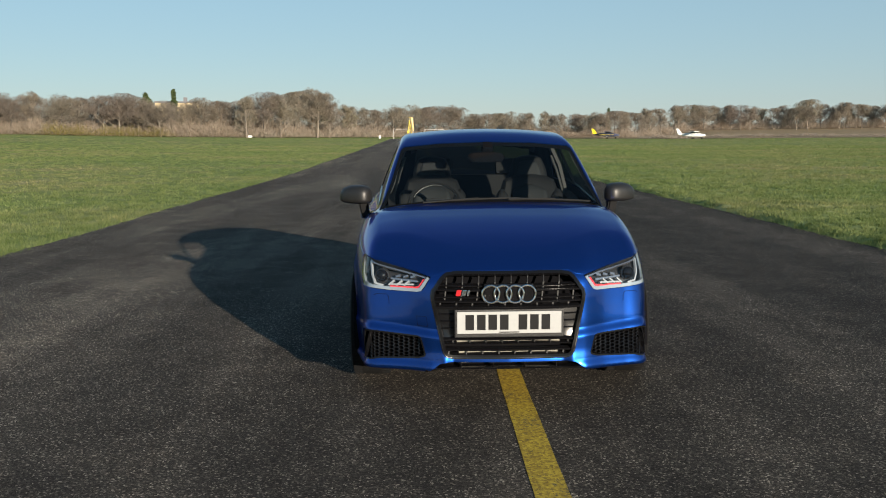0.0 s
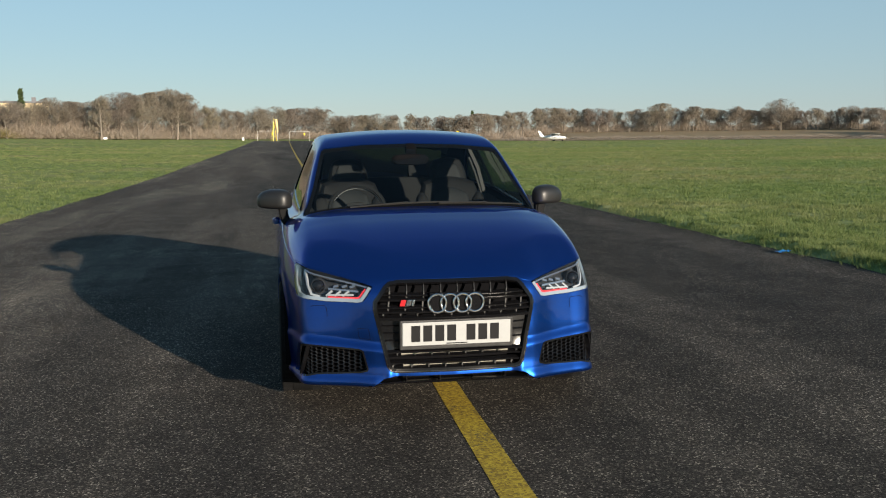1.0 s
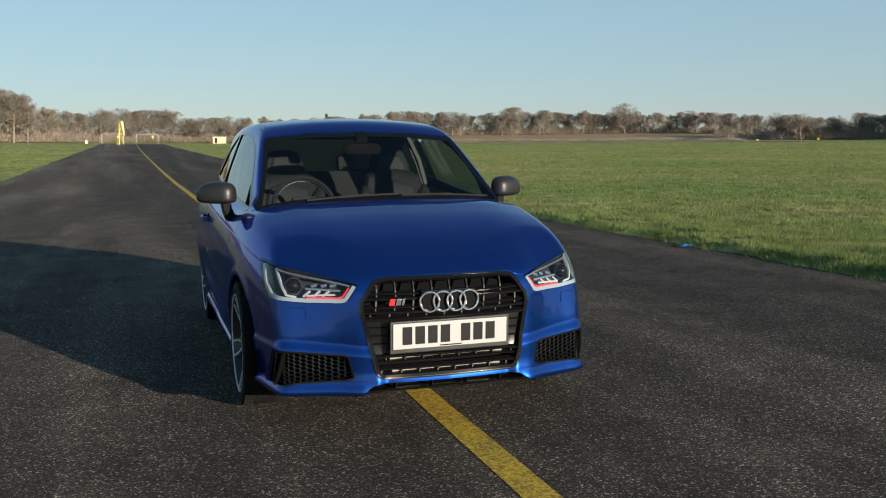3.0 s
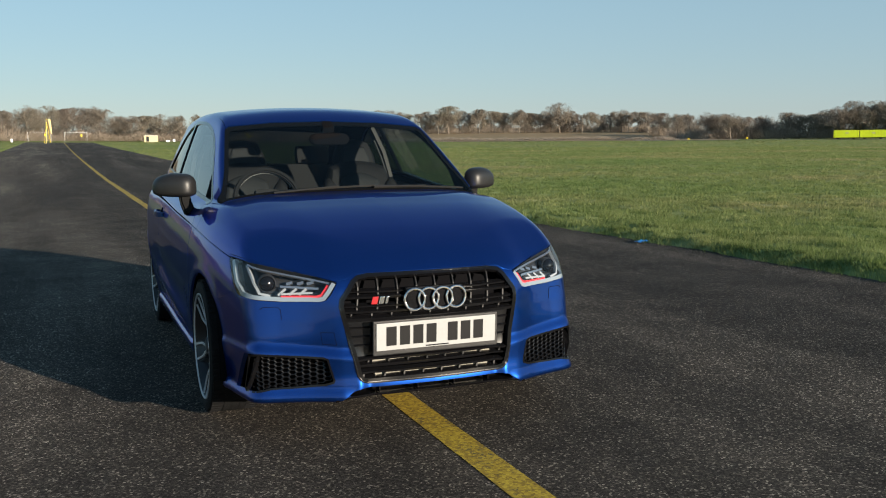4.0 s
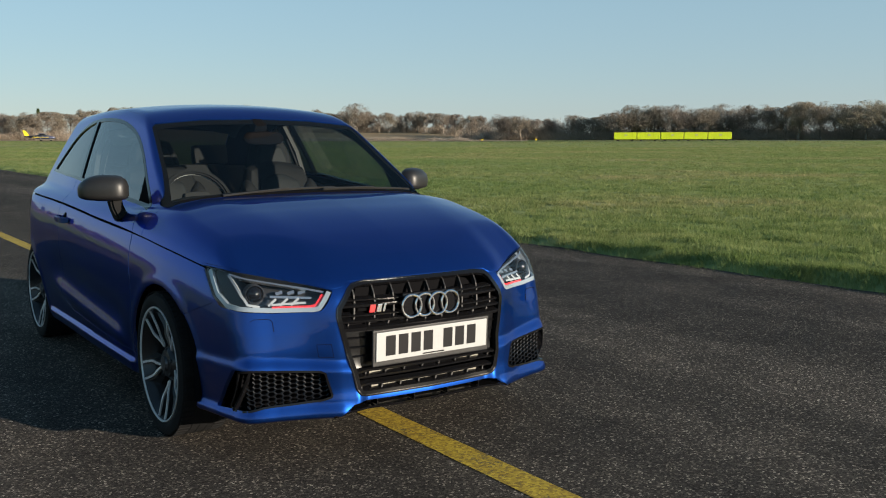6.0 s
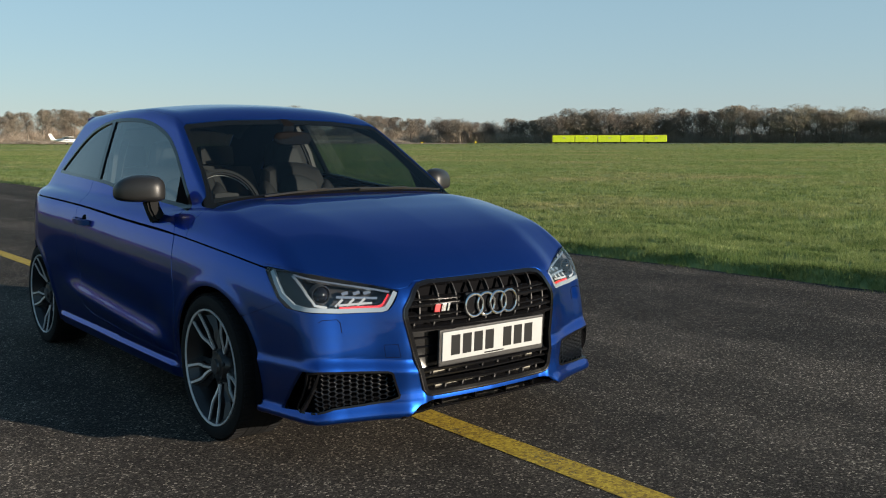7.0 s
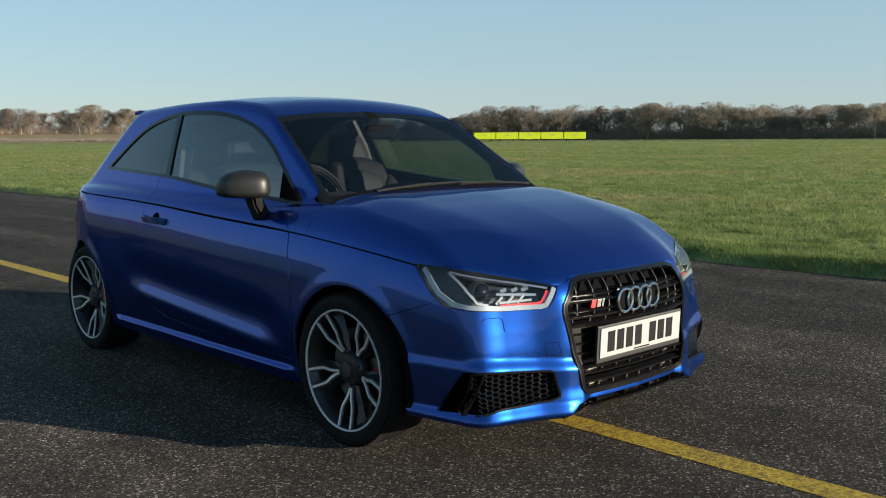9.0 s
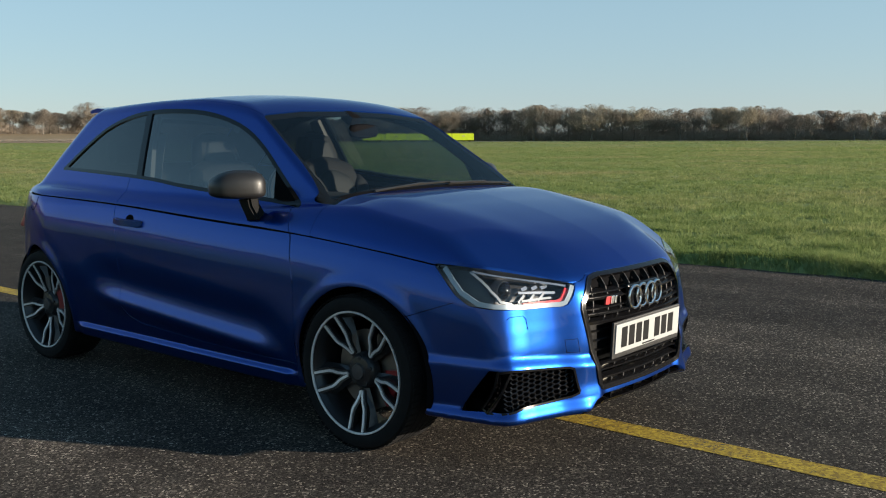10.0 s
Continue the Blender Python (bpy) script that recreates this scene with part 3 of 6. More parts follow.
sheet("runway", left_edge(ys) + ragged(1, 0.05), right_edge(ys) + ragged(2, 0.05), ASPHALT, 0.0, "old dark asphalt runway with worn lighter tracks", "runway", 9)
line_x = curve([(-150, -0.4), (-4, 0.045), (-1, 0.062), (1, 0.085), (3, 0.15), (6, 0.20), (16, 0.21), (48, 0.20), (262, 0.65)])(ys)
sheet("centre_line", line_x - 0.069 + ragged(3, 0.004), line_x + 0.069 + ragged(4, 0.004), YELLOW, 0.002, "worn yellow line painted along the runway", "road marking")


def lattice(x, y, size, seed):
    """Smooth random values from 0 to 1 on a lattice of the given size."""
    table = np.random.default_rng(seed).random((256, 256))
    u, w = x / size, y / size
    i, k = np.floor(u).astype(int), np.floor(w).astype(int)
    a, b = u - i, w - k
    a, b = a * a * (3 - 2 * a), b * b * (3 - 2 * b)
    at = lambda p, q: table[p % 256, q % 256]
    return (at(i, k) * (1 - a) + at(i + 1, k) * a) * (1 - b) + (at(i, k + 1) * (1 - a) + at(i + 1, k + 1) * a) * b


VERGE_X, VERGE_Y = 34.0, 64.0


def mound(x, y):
    """Height of the uneven turf beside the runway over the plain ground."""
    off = x - right_edge(y)
    near = np.clip(off / 0.22, 0, 1) * np.clip((VERGE_X - off) / 8, 0, 1) * np.clip((y + 5) / 2, 0, 1) * np.clip((VERGE_Y - y) / 12, 0, 1)
    bank = 0.05 * (1 - 0.5 * np.clip((off - 0.3) / 3, 0, 1))
    fade = 0.35 + 0.65 * np.exp(-np.maximum(off - 1.0, 0) / 3.0)
    rough = fade * (0.05 * np.maximum(lattice(x, y, 0.9, 21) - 0.45, 0) + 0.115 * np.maximum(lattice(x, y, 0.42, 22) - 0.5, 0)) + 0.03 * lattice(x, y, 3.1, 23)
    return np.maximum(near, 0) * (bank + rough)


vx, vy = np.meshgrid(np.concatenate([np.arange(-0.15, 12, 0.13), np.arange(12, VERGE_X, 0.3)]), np.concatenate([np.arange(-5, 22, 0.15), np.arange(22, VERGE_Y, 0.4)]), indexing="ij")
vx = vx + right_edge(vy)
vid = np.arange(vx.size).reshape(vx.shape)
quads = np.stack([vid[:-1, :-1], vid[1:, :-1], vid[1:, 1:], vid[:-1, 1:]], -1).reshape(-1, 4)
verge_z = rise(vx, vy) - 0.026 + mound(vx, vy)
verge = new("grass_verge", bare_mesh("grass_verge", np.stack([vx, vy, verge_z], -1).reshape(-1, 3), quads, TURF))
tagged(verge, "uneven tussocky turf rising from the runway's edge", "ground", kind="structure")


def blades(name, count, r0, r1, bias, az0, az1, seed, mat, label, tall=1.0, keep=None, per=8):
    """Grass as tufts of upright blades, thick near the runway and coarser far away."""
    r = np.random.default_rng(seed)
    n = count // per
    d = r0 * np.exp(r.random(n) ** bias * math.log(r1 / r0))
    a = np.radians(az0 + (az1 - az0) * r.random(n))
    x, y = -1.5 + d * np.sin(a), -4 + d * np.cos(a)
    ok = (x < left_edge(y) - 0.03 + 0.12 * r.random(n)) | (x > right_edge(y) + 0.03 - 0.12 * r.random(n)) | (y > 262)
    if keep is not None:
        ok &= keep(x, y)
    x, y, d = x[ok], y[ok], d[ok]
    n = len(x)
    clump = 0.5 + 0.5 * np.sin(x * 1.9 + 2.2 * np.sin(y * 1.3)) * np.sin(y * 2.3 + 1.7 * np.sin(x * 0.9))
    wide = 0.5 + 0.5 * np.sin(x * 0.43 + 3 * np.sin(y * 0.21)) * np.sin(y * 0.37 + 2 * np.sin(x * 0.17))
    edge = np.exp(-np.minimum(np.abs(x - right_edge(y)), np.abs(x - left_edge(y))) / 0.30)
    h = tall * 0.68 * (0.008 + 0.026 * r.random(n) + 0.045 * r.random(n) ** 6 + 0.035 * clump**2 * wide + 0.05 * np.maximum(lattice(x, y, 0.4, 24) - 0.5, 0) + 0.05 * edge * r.random(n) ** 1.5 + 0.00018 * d) / (1 + np.maximum(d - 16, 0) / 45)
    x, y, d, h = (np.repeat(v, per) for v in (x, y, d, h))
    k = len(x)
    out = r.normal(0, 1, (k, 2))
    size = 0.022 + 0.0011 * d
    x, y = x + out[:, 0] * size, y + out[:, 1] * size
    ok = ~((x > left_edge(y) + 0.10) & (x < right_edge(y) - 0.10) & (y < 262))
    x, y, d, h, out = x[ok], y[ok], d[ok], h[ok], out[ok]
    k = len(x)
    h = h * (0.6 + 0.6 * r.random(k))
    w = 0.0014 + 0.00030 * d + 0.000005 * d * d
    turn = r.random(k) * math.pi
    lean = (out * 0.60 + r.normal(0, 0.5, (k, 2))) * h[:, None]
    dx, dy = np.cos(turn) * w, np.sin(turn) * w
    z = rise(x, y) - 0.03 + mound(x, y)
    v = np.stack([np.stack([x - dx, y - dy, z], 1), np.stack([x + dx, y + dy, z], 1), np.stack([x + lean[:, 0], y + lean[:, 1], z + 0.03 + h], 1)], 1).reshape(-1, 3)
    return tagged(new(name, bare_mesh(name, v, np.arange(3 * k).reshape(k, 3), mat)), label, "grass", kind="stuff")


blades("grass", 840000, 7.0, 130, 1.25, 8, 100, 11, BLADE, "short tufty green grass beside the runway")
blades("grass", 300000, 9.0, 130, 1.1, -62, 8, 12, BLADE, "short tufty green grass beside the runway")
blades("grass", 280000, 60.0, 330, 1.0, -62, 105, 13, BLADE, "open grass of the airfield")
blades("dry_grass", 26000, 290.0, 345, 1.0, 9, 38, 14, DRY, "tall straw-brown grass at the field's edge", 5.0, lambda x, y: np.sin(x * 0.09) + np.sin(y * 0.13 + 1) > -0.9)


# narrow taxiway across the far side of the field
ta, td = np.radians(np.linspace(34, 104, 71)), np.linspace(262, 274, 3)
tx, ty = np.sin(ta)[:, None] * td[None, :], np.cos(ta)[:, None] * td[None, :]
tv = np.stack([tx, ty, rise(tx, ty) + 0.10], -1).reshape(-1, 3)
ti = np.arange(len(tv)).reshape(71, 3)
tq = np.stack([ti[:-1, :-1], ti[:-1, 1:], ti[1:, 1:], ti[1:, :-1]], -1).reshape(-1, 4)
tagged(new("taxiway", bare_mesh("taxiway", tv, tq, material("pale_tarmac", (0.13, 0.125, 0.115), 0.9, 0, 0, 0.15, 0.25))), "pale grey taxiway across the far side of the field", "taxiway", kind="structure")

# rough brown pasture on the far hill
fa, fd = np.radians(np.linspace(8.5, 40, 60)), np.linspace(283, 560, 40)
fx, fy = np.sin(fa)[:, None] * fd[None, :], np.cos(fa)[:, None] * fd[None, :]
fv = np.stack([fx, fy, rise(fx, fy) + 0.06], -1).reshape(-1, 3)
fi = np.arange(len(fv)).reshape(60, 40)
fq = np.stack([fi[:-1, :-1], fi[:-1, 1:], fi[1:, 1:], fi[1:, :-1]], -1).reshape(-1, 4)
tagged(new("pasture", bare_mesh("pasture", fv, fq, DRY)), "rough brown winter pasture on the far slope", "pasture", kind="structure")


# ---------------------------------------------------------------- trees
def bark_material(name, colours, sheer=0.0):
    m, n, l = nodes_of(name)
    b = n["Principled BSDF"]
    info = n.new("ShaderNodeObjectInfo")
    g = n.new("ShaderNodeNewGeometry")
    tone = ramp_node(n, l, info.outputs["Random"], [(i / (len(colours) - 1), c) for i, c in enumerate(colours)])
    each = ramp_node(n, l, g.outputs["Random Per Island"], [(0.0, (0.75, 0.75, 0.75)), (1.0, (1.25, 1.22, 1.2))])
    c = mix_node(n, l, 1.0, tone, each, "MULTIPLY")
    l.new(c, b.inputs["Base Color"])
    b.inputs["Roughness"].default_value = 0.9
    b.inputs["Specular IOR Level"].default_value = 0.2
    if sheer:
        # sprays of twigs are half open and let light through
        thin = n.new("ShaderNodeBsdfTranslucent")
        l.new(c, thin.inputs[0])
        both = n.new("ShaderNodeMixShader")
        both.inputs[0].default_value = sheer
        l.new(b.outputs[0], both.inputs[1]), l.new(thin.outputs[0], both.inputs[2])
        l.new(both.outputs[0], n["Material Output"].inputs[0])
    return m


BARK = bark_material("bark", [(0.19, 0.165, 0.14), (0.24, 0.21, 0.175), (0.21, 0.18, 0.15)])
TWIG = bark_material("bare_twigs", [(0.24, 0.208, 0.175), (0.285, 0.254, 0.20), (0.23, 0.195, 0.17), (0.305, 0.275, 0.205)], 0.45)
IVY = bark_material("evergreen_leaves", [(0.05, 0.075, 0.03), (0.07, 0.09, 0.035)])
SCRUB = bark_material("brown_scrub", [(0.40, 0.34, 0.285), (0.45, 0.385, 0.315)], 0.5)
WILLOW = bark_material("yellow_twigs", [(0.27, 0.23, 0.08), (0.24, 0.20, 0.09)], 0.4)


def limb(verts, tris, a, b, ra, rb):
    """A three-sided tapering limb from a to b."""
    d = (b - a) / max(np.linalg.norm(b - a), 1e-6)
    u = np.cross(d, [0.3, 0.5, 0.81])
    u /= np.linalg.norm(u)
    w = np.cross(d, u)
    base = len(verts)
    for p, r in ((a, ra), (b, rb)):
        for k in range(3):
            t = 2 * math.pi * k / 3
            verts.append(p + r * (u * math.cos(t) + w * math.sin(t)))
    for k in range(3):
        i, j = base + k, base + (k + 1) % 3
        tris.append((i, j, j + 3)), tris.append((i, j + 3, i + 3))


def bare_tree(seed, height, width, bole, twigs=9, droop=0.0):
    """Trunk with limbs, and a rounded crown of fine bare twigs: wood vertices, wood faces, twig vertices."""
    r = np.random.default_rng(seed)
    wood_v, wood_t, tw = [], [], []
    top = np.array([r.normal(0, 0.3), r.normal(0, 0.3), height * 0.70])
    knee = np.array([top[0] * 0.3, top[1] * 0.3, height * bole])
    limb(wood_v, wood_t, np.zeros(3), knee, height * 0.026, height * 0.020)
    limb(wood_v, wood_t, knee, top, height * 0.020, height * 0.007)
    middle = np.array([0, 0, height * 0.52])
    reach = np.array([width * 0.52, width * 0.52, height * 0.47]) * (1 + 0.06 * r.normal(0, 1, 3))
    bumps = r.normal(0, 1, (7, 3))

    def within(p):
        """Draws a point that strays out of the crown back to its lumpy edge."""
        q = (p - middle) / reach
        rho = np.linalg.norm(q) + 1e-6
        edge = 1 + 0.10 * np.sin(bumps @ (q / rho) * 3.1).mean() * 2.0
        return middle + q * reach * (edge * (1 + 0.10 * (rho - edge)) / rho) if rho > edge else p
    for i in range(16):
        t = r.random() ** 0.8
        start = knee + (top - knee) * t
        ang = 2.4 * i + r.normal(0, 0.3)
        out = width * (0.26 + 0.26 * r.random()) * (1.05 - 0.65 * t)
        end = within(start + np.array([math.cos(ang) * out, math.sin(ang) * out, height * (0.08 + 0.24 * r.random())]))
        limb(wood_v, wood_t, start, end, height * 0.009, height * 0.004)
        for _ in range(6):
            s2 = start + (end - start) * (0.3 + 0.7 * r.random())
            e2 = s2 + np.array([math.cos(ang), math.sin(ang), 0.6]) * out * 0.2 + r.normal(0, 1, 3) * np.array([1, 1, 0.8]) * width * 0.11
            e2[2] += height * 0.05
            e2 = within(e2)
            limb(wood_v, wood_t, s2, e2, height * 0.0040, height * 0.0018)
            for _ in range(5):
                s3 = s2 + (e2 - s2) * (0.3 + 0.7 * r.random())
                e3 = s3 + (e2 - s2) * 0.35 + r.normal(0, 1, 3) * width * 0.06
                for _ in range(twigs):
                    p = s3 + (e3 - s3) * r.random() + r.normal(0, 1, 3) * width * 0.025
                    q = p + (e3 - s3) * 0.3 + r.normal(0, 1, 3) * width * 0.038 + np.array([0, 0, height * (0.028 - droop)])
                    p, q = within(p), within(q)
                    side = r.normal(0, 1, 3)
                    side *= (0.0015 * height + 0.016) / np.linalg.norm(side)
                    tw.append((p - side, p + side, q))
    tw = np.array(tw).reshape(-1, 3)
    tall = height / tw[:, 2].max()
    return np.array(wood_v) * (1, 1, tall), np.array(wood_t), tw * (1, 1, tall)


def scrub_patch(seed, count, wide, tall):
    """Undergrowth: a low mass of upright twigs."""
    r = np.random.default_rng(seed)
    x, y = r.normal(0, wide * 0.42, count), r.normal(0, wide * 0.25, count)
    h = tall * (0.35 + 0.65 * r.random(count)) * np.exp(-(x / wide) ** 2)
    z = h * r.random(count) * 0.7
    p = np.stack([x, y, z], 1)
    q = p + np.stack([r.normal(0, 0.5, count), r.normal(0, 0.5, count), h * 0.22 + 0.2], 1)
    side = r.normal(0, 1, (count, 3)) * np.array([1, 1, 0.3])
    side *= 0.055 / np.linalg.norm(side, axis=1)[:, None]
    return np.stack([p - side, p + side, q], 1).reshape(-1, 3)


def tris_of(v):
    return np.arange(len(v)).reshape(-1, 3)


kinds = [(10, 9, 0.12, 12, 0.0), (11, 8, 0.16, 12, 0.0), (9, 10, 0.10, 12, 0.0), (12, 7, 0.13, 12, 0.0), (8, 8, 0.10, 12, 0.01), (10, 11, 0.14, 13, 0.0)]
shapes = [bare_tree(40 + i, *k) for i, k in enumerate(kinds)]
trees = []
for i, (wv, wt, tv) in enumerate(shapes):
    t = thing("tree", "bare brown winter tree with a twiggy crown at the field's edge", "tree", group="trees at the field's edge")
    for name, me in (("trunk", bare_mesh("trunk", wv, wt, BARK)), ("crown", bare_mesh("crown", tv, tris_of(tv), TWIG))):
        new(name, me).parent = t
    trees.append(t)
used = [False] * len(trees)


def plant(az, d, k, size, turn, wide=1.0):
    x, y = d * math.sin(radians(az)), d * math.cos(radians(az))
    z = float(rise(x, y)) - 0.1
    m = pose(x, y, z, 0, 0, turn)
    if not used[k]:
        used[k] = True
        trees[k].matrix_world = m
        t = trees[k]
    else:
        t = copy_thing(trees[k], m)
    t.scale = (size * wide, size * wide, size)
    return t


r = random.Random(8)
# wood on the near side of the runway's end, then scrub and parkland, then the long wood behind the trailers
def tree_height(az):
    return float(np.interp(az, [-62, -23.6, -20.8, -16.9, -14.7, -13.4, -10.8, -9.2, -6.7, -4.9, -3.5, -1.8, -0.1, 1.8, 3.3, 10.4, 12.1, 14.7, 16.6, 18.5, 20.4, 24.5, 26.5, 31.6, 34.9, 38, 42, 44.4, 48.5, 53, 55.7, 57.5, 60, 62, 69.5, 70.8, 76, 105],
                           [10.0, 9.8, 10.2, 9.8, 9.2, 9.3, 10.5, 11.8, 13.4, 10.8, 8.8, 10.6, 10.4, 11.0, 8.9, 8.9, 9.4, 11.2, 11.4, 10.6, 10.0, 10.0, 9.8, 9.4, 9.0, 8.6, 8.1, 9.1, 10.8, 11.2, 12.2, 10.8, 11.2, 10.4, 10.8, 8.5, 8.7, 9.0]))


def tree_distance(az):
    return float(np.interp(az, [-62, -10, -5, 0, 12, 16, 34, 38, 60, 105], [235, 245, 280, 320, 330, 430, 440, 330, 310, 290]))


az = -62.0
while az < 104:
    sparse = 14 < az < 36
    h = tree_height(az) * r.uniform(0.92, 1.12)
    k = r.randrange(6)
    plant(az, tree_distance(az) + r.uniform(-4, 8), k, h / kinds[k][0], r.uniform(0, 360), r.uniform(0.9, 1.25))
    az += r.uniform(0.9, 1.7) * (0.75 if sparse else 0.85) * 250 / tree_distance(az)

# single trees that stand over the rest
for az, h, k, wide in ((29.5, 14.4, 5, 1.0), (22.7, 13.2, 2, 1.0), (27.0, 11.4, 0, 1.0), (24.6, 11.6, 2, 0.9), (33.2, 10.6, 5, 0.9), (46.2, 12.2, 0, 1.0), (47.2, 12.0, 5, 1.0), (55.7, 12.4, 1, 1.1), (-6.4, 13.4, 1, 1.2), (-18.0, 10.9, 0, 1.2)):
    plant(az, tree_distance(az) - 2, k, h / kinds[k][0], 40 * h, wide)

# deeper rows of the woods, joined
wood = []
az = -180.0
while az < 180:
    seen = -64 < az < 106
    for depth in (10, 19, 30) if seen else (12,):
        k = r.randrange(6)
        d = (tree_distance(az) if seen else 300) + depth + r.uniform(-4, 4) + (r.uniform(0, 90) if 14 < az < 36 else 0)
        h = (tree_height(az) if seen else 11) * r.uniform(0.88, 1.06) / kinds[k][0]
        a = r.uniform(0, 6.28)
        v = shapes[k][2][(0 if depth < 15 else 1) * 3:] * h
        sub = v.reshape(-1, 3, 3)[::2].reshape(-1, 3)
        c, s_ = math.cos(a), math.sin(a)
        x, y = d * math.sin(radians(az)), d * math.cos(radians(az))
        wood.append(np.stack([sub[:, 0] * c - sub[:, 1] * s_ + x, sub[:, 0] * s_ + sub[:, 1] * c + y, sub[:, 2] + float(rise(x, y))], 1))
    az += (1.5 if seen else 2.6) * r.uniform(0.8, 1.2)
wood = np.concatenate(wood)
tagged(new("far_wood", bare_mesh("far_wood", wood, tris_of(wood), TWIG)), "deep rows of bare brown woodland", "woodland", kind="stuff")

brush = []
az = -180.0
while az < 180:
    seen = -64 < az < 106
    for depth in (2, 9, 17) if seen else (8,):
        d = (tree_distance(az) if seen else 300) + depth
        if 14 < az < 36:
            d += (-95, -4, 12)[(2, 9, 17).index(depth)]
        tall = r.uniform(2.6, 4.2) * (0.4 if 14 < az < 36 and depth == 2 else 1.0) * (1.0 if depth < 5 else 1.9) * (1.25 if az > 36 or az < -4 else 1.0)
        v = scrub_patch(r.randrange(10000), 1700 if seen else 700, 6.5 if seen else 11, tall)
        x, y = d * math.sin(radians(az)), d * math.cos(radians(az))
        a = -radians(az)
        c, s_ = math.cos(a), math.sin(a)
        brush.append(np.stack([v[:, 0] * c - v[:, 1] * s_ + x, v[:, 0] * s_ + v[:, 1] * c + y, v[:, 2] + float(rise(x, y))], 1))
    az += (1.15 if seen else 2.4) * r.uniform(0.85, 1.15)
brush = np.concatenate(brush)
tagged(new("undergrowth", bare_mesh("undergrowth", brush, tris_of(brush), SCRUB)), "brown tangled undergrowth along the woods", "undergrowth", kind="stuff")
for az, d, tall in ((-21.5, 232, 4.5), (-20.2, 233, 4.0), (-17.4, 233, 3.8), (-16.0, 234, 3.4), (-18.6, 231, 3.5)):
    v = scrub_patch(int(d * 7 + tall * 10), 500, 5.0, tall)
    x, y = d * math.sin(radians(az)), d * math.cos(radians(az))
    v = v + np.array([x, y, float(rise(x, y))])
    tagged(new("willow_bush", bare_mesh("willow_bush", v, tris_of(v), WILLOW)), "yellow-green leafless willow bush before the wood", "bush", group="willow bushes")


def evergreen(az, d, tall, wide, seed):
    """A dark evergreen: trunk and many small leaf clumps."""
    q = np.random.default_rng(seed)
    x, y = d * math.sin(radians(az)), d * math.cos(radians(az))
    t = thing("evergreen_tree", "dark green evergreen tree among bare trees", "tree", pose(x, y, float(rise(x, y))), "evergreens")
    v_, t_ = [], []
    limb(v_, t_, np.zeros(3), np.array([0, 0, tall * 0.9]), 0.25, 0.05)
    new("trunk", bare_mesh("trunk", np.array(v_), np.array(t_), BARK)).parent = t
    n_ = 1500
    h = q.random(n_) ** 0.8
    rad = wide * np.sqrt(q.random(n_)) * (1 - h) ** 0.55 * (0.75 + 0.25 * np.sin(h * 23 + q.random() * 6))
    a = q.random(n_) * 6.283
    c = np.stack([rad * np.cos(a), rad * np.sin(a), tall * (0.12 + 0.88 * h)], 1)
    tri = c[:, None, :] + q.normal(0, 0.28, (n_, 3, 3))
    new("crown", bare_mesh("crown", tri.reshape(-1, 3), np.arange(3 * n_).reshape(-1, 3), IVY)).parent = t


for i, (az, d, tall, wide) in enumerate(((16.4, 470, 11, 5), (15.6, 475, 9.5, 6), (11.4, 490, 13, 2.0), (22.5, 470, 8.5, 5.5), (27.6, 470, 8, 5), (-14.8, 290, 13.5, 1.6), (-16.4, 285, 12.0, 5), (-6.0, 290, 9.5, 5), (66.5, 325, 9, 4))):
    evergreen(az, d, tall, wide, 60 + i)


# ---------------------------------------------------------------- far things
def at(az, d, lift=0.0, turn=0.0):
    x, y = d * math.sin(radians(az)), d * math.cos(radians(az))
    return pose(x, y, float(rise(x, y)) + lift, 0, 0, -az + turn)


WHITE = material("white_gloss_paint", (0.78, 0.79, 0.80), 0.3, 0, 0.3, 1, 0.05)
DARKBLUE = material("dark_blue_paint", (0.03, 0.04, 0.09), 0.3, 0, 0.3)
BRIGHT_YELLOW = material("bright_yellow_paint", (0.80, 0.62, 0.02), 0.4, 0, 0.2, 1, 0.06)
LIME = material("fluorescent_yellow_tarpaulin", (0.62, 0.74, 0.02), 0.5, 0, 0, 0.6, 0.08)
CREAM = material("cream_render", (0.62, 0.50, 0.30), 0.8, 0, 0, 0.5, 0.12)
GREYPOST = material("galvanised_steel", (0.45, 0.45, 0.45), 0.5, 0.7)
DARKGLASS = material("dark_glass", (0.03, 0.035, 0.04), 0.1)


def ring_body(stations, seg=14):
    """A closed body through (x, z, half_width, half_height) stations."""
    bm = bmesh.new()
    rings = []
    for x, z, w_, h_ in stations:
        rings.append([bm.verts.new((x, w_ * math.cos(2 * math.pi * k / seg), z + h_ * math.sin(2 * math.pi * k / seg))) for k in range(seg)])
    for p_, q_ in zip(rings, rings[1:]):
        for k in range(seg):
            bm.faces.new((p_[k], p_[(k + 1) % seg], q_[(k + 1) % seg], q_[k]))
    bm.faces.new(rings[0]), bm.faces.new(rings[-1][::-1])
    bmesh.ops.recalc_face_normals(bm, faces=bm.faces)
    return bm


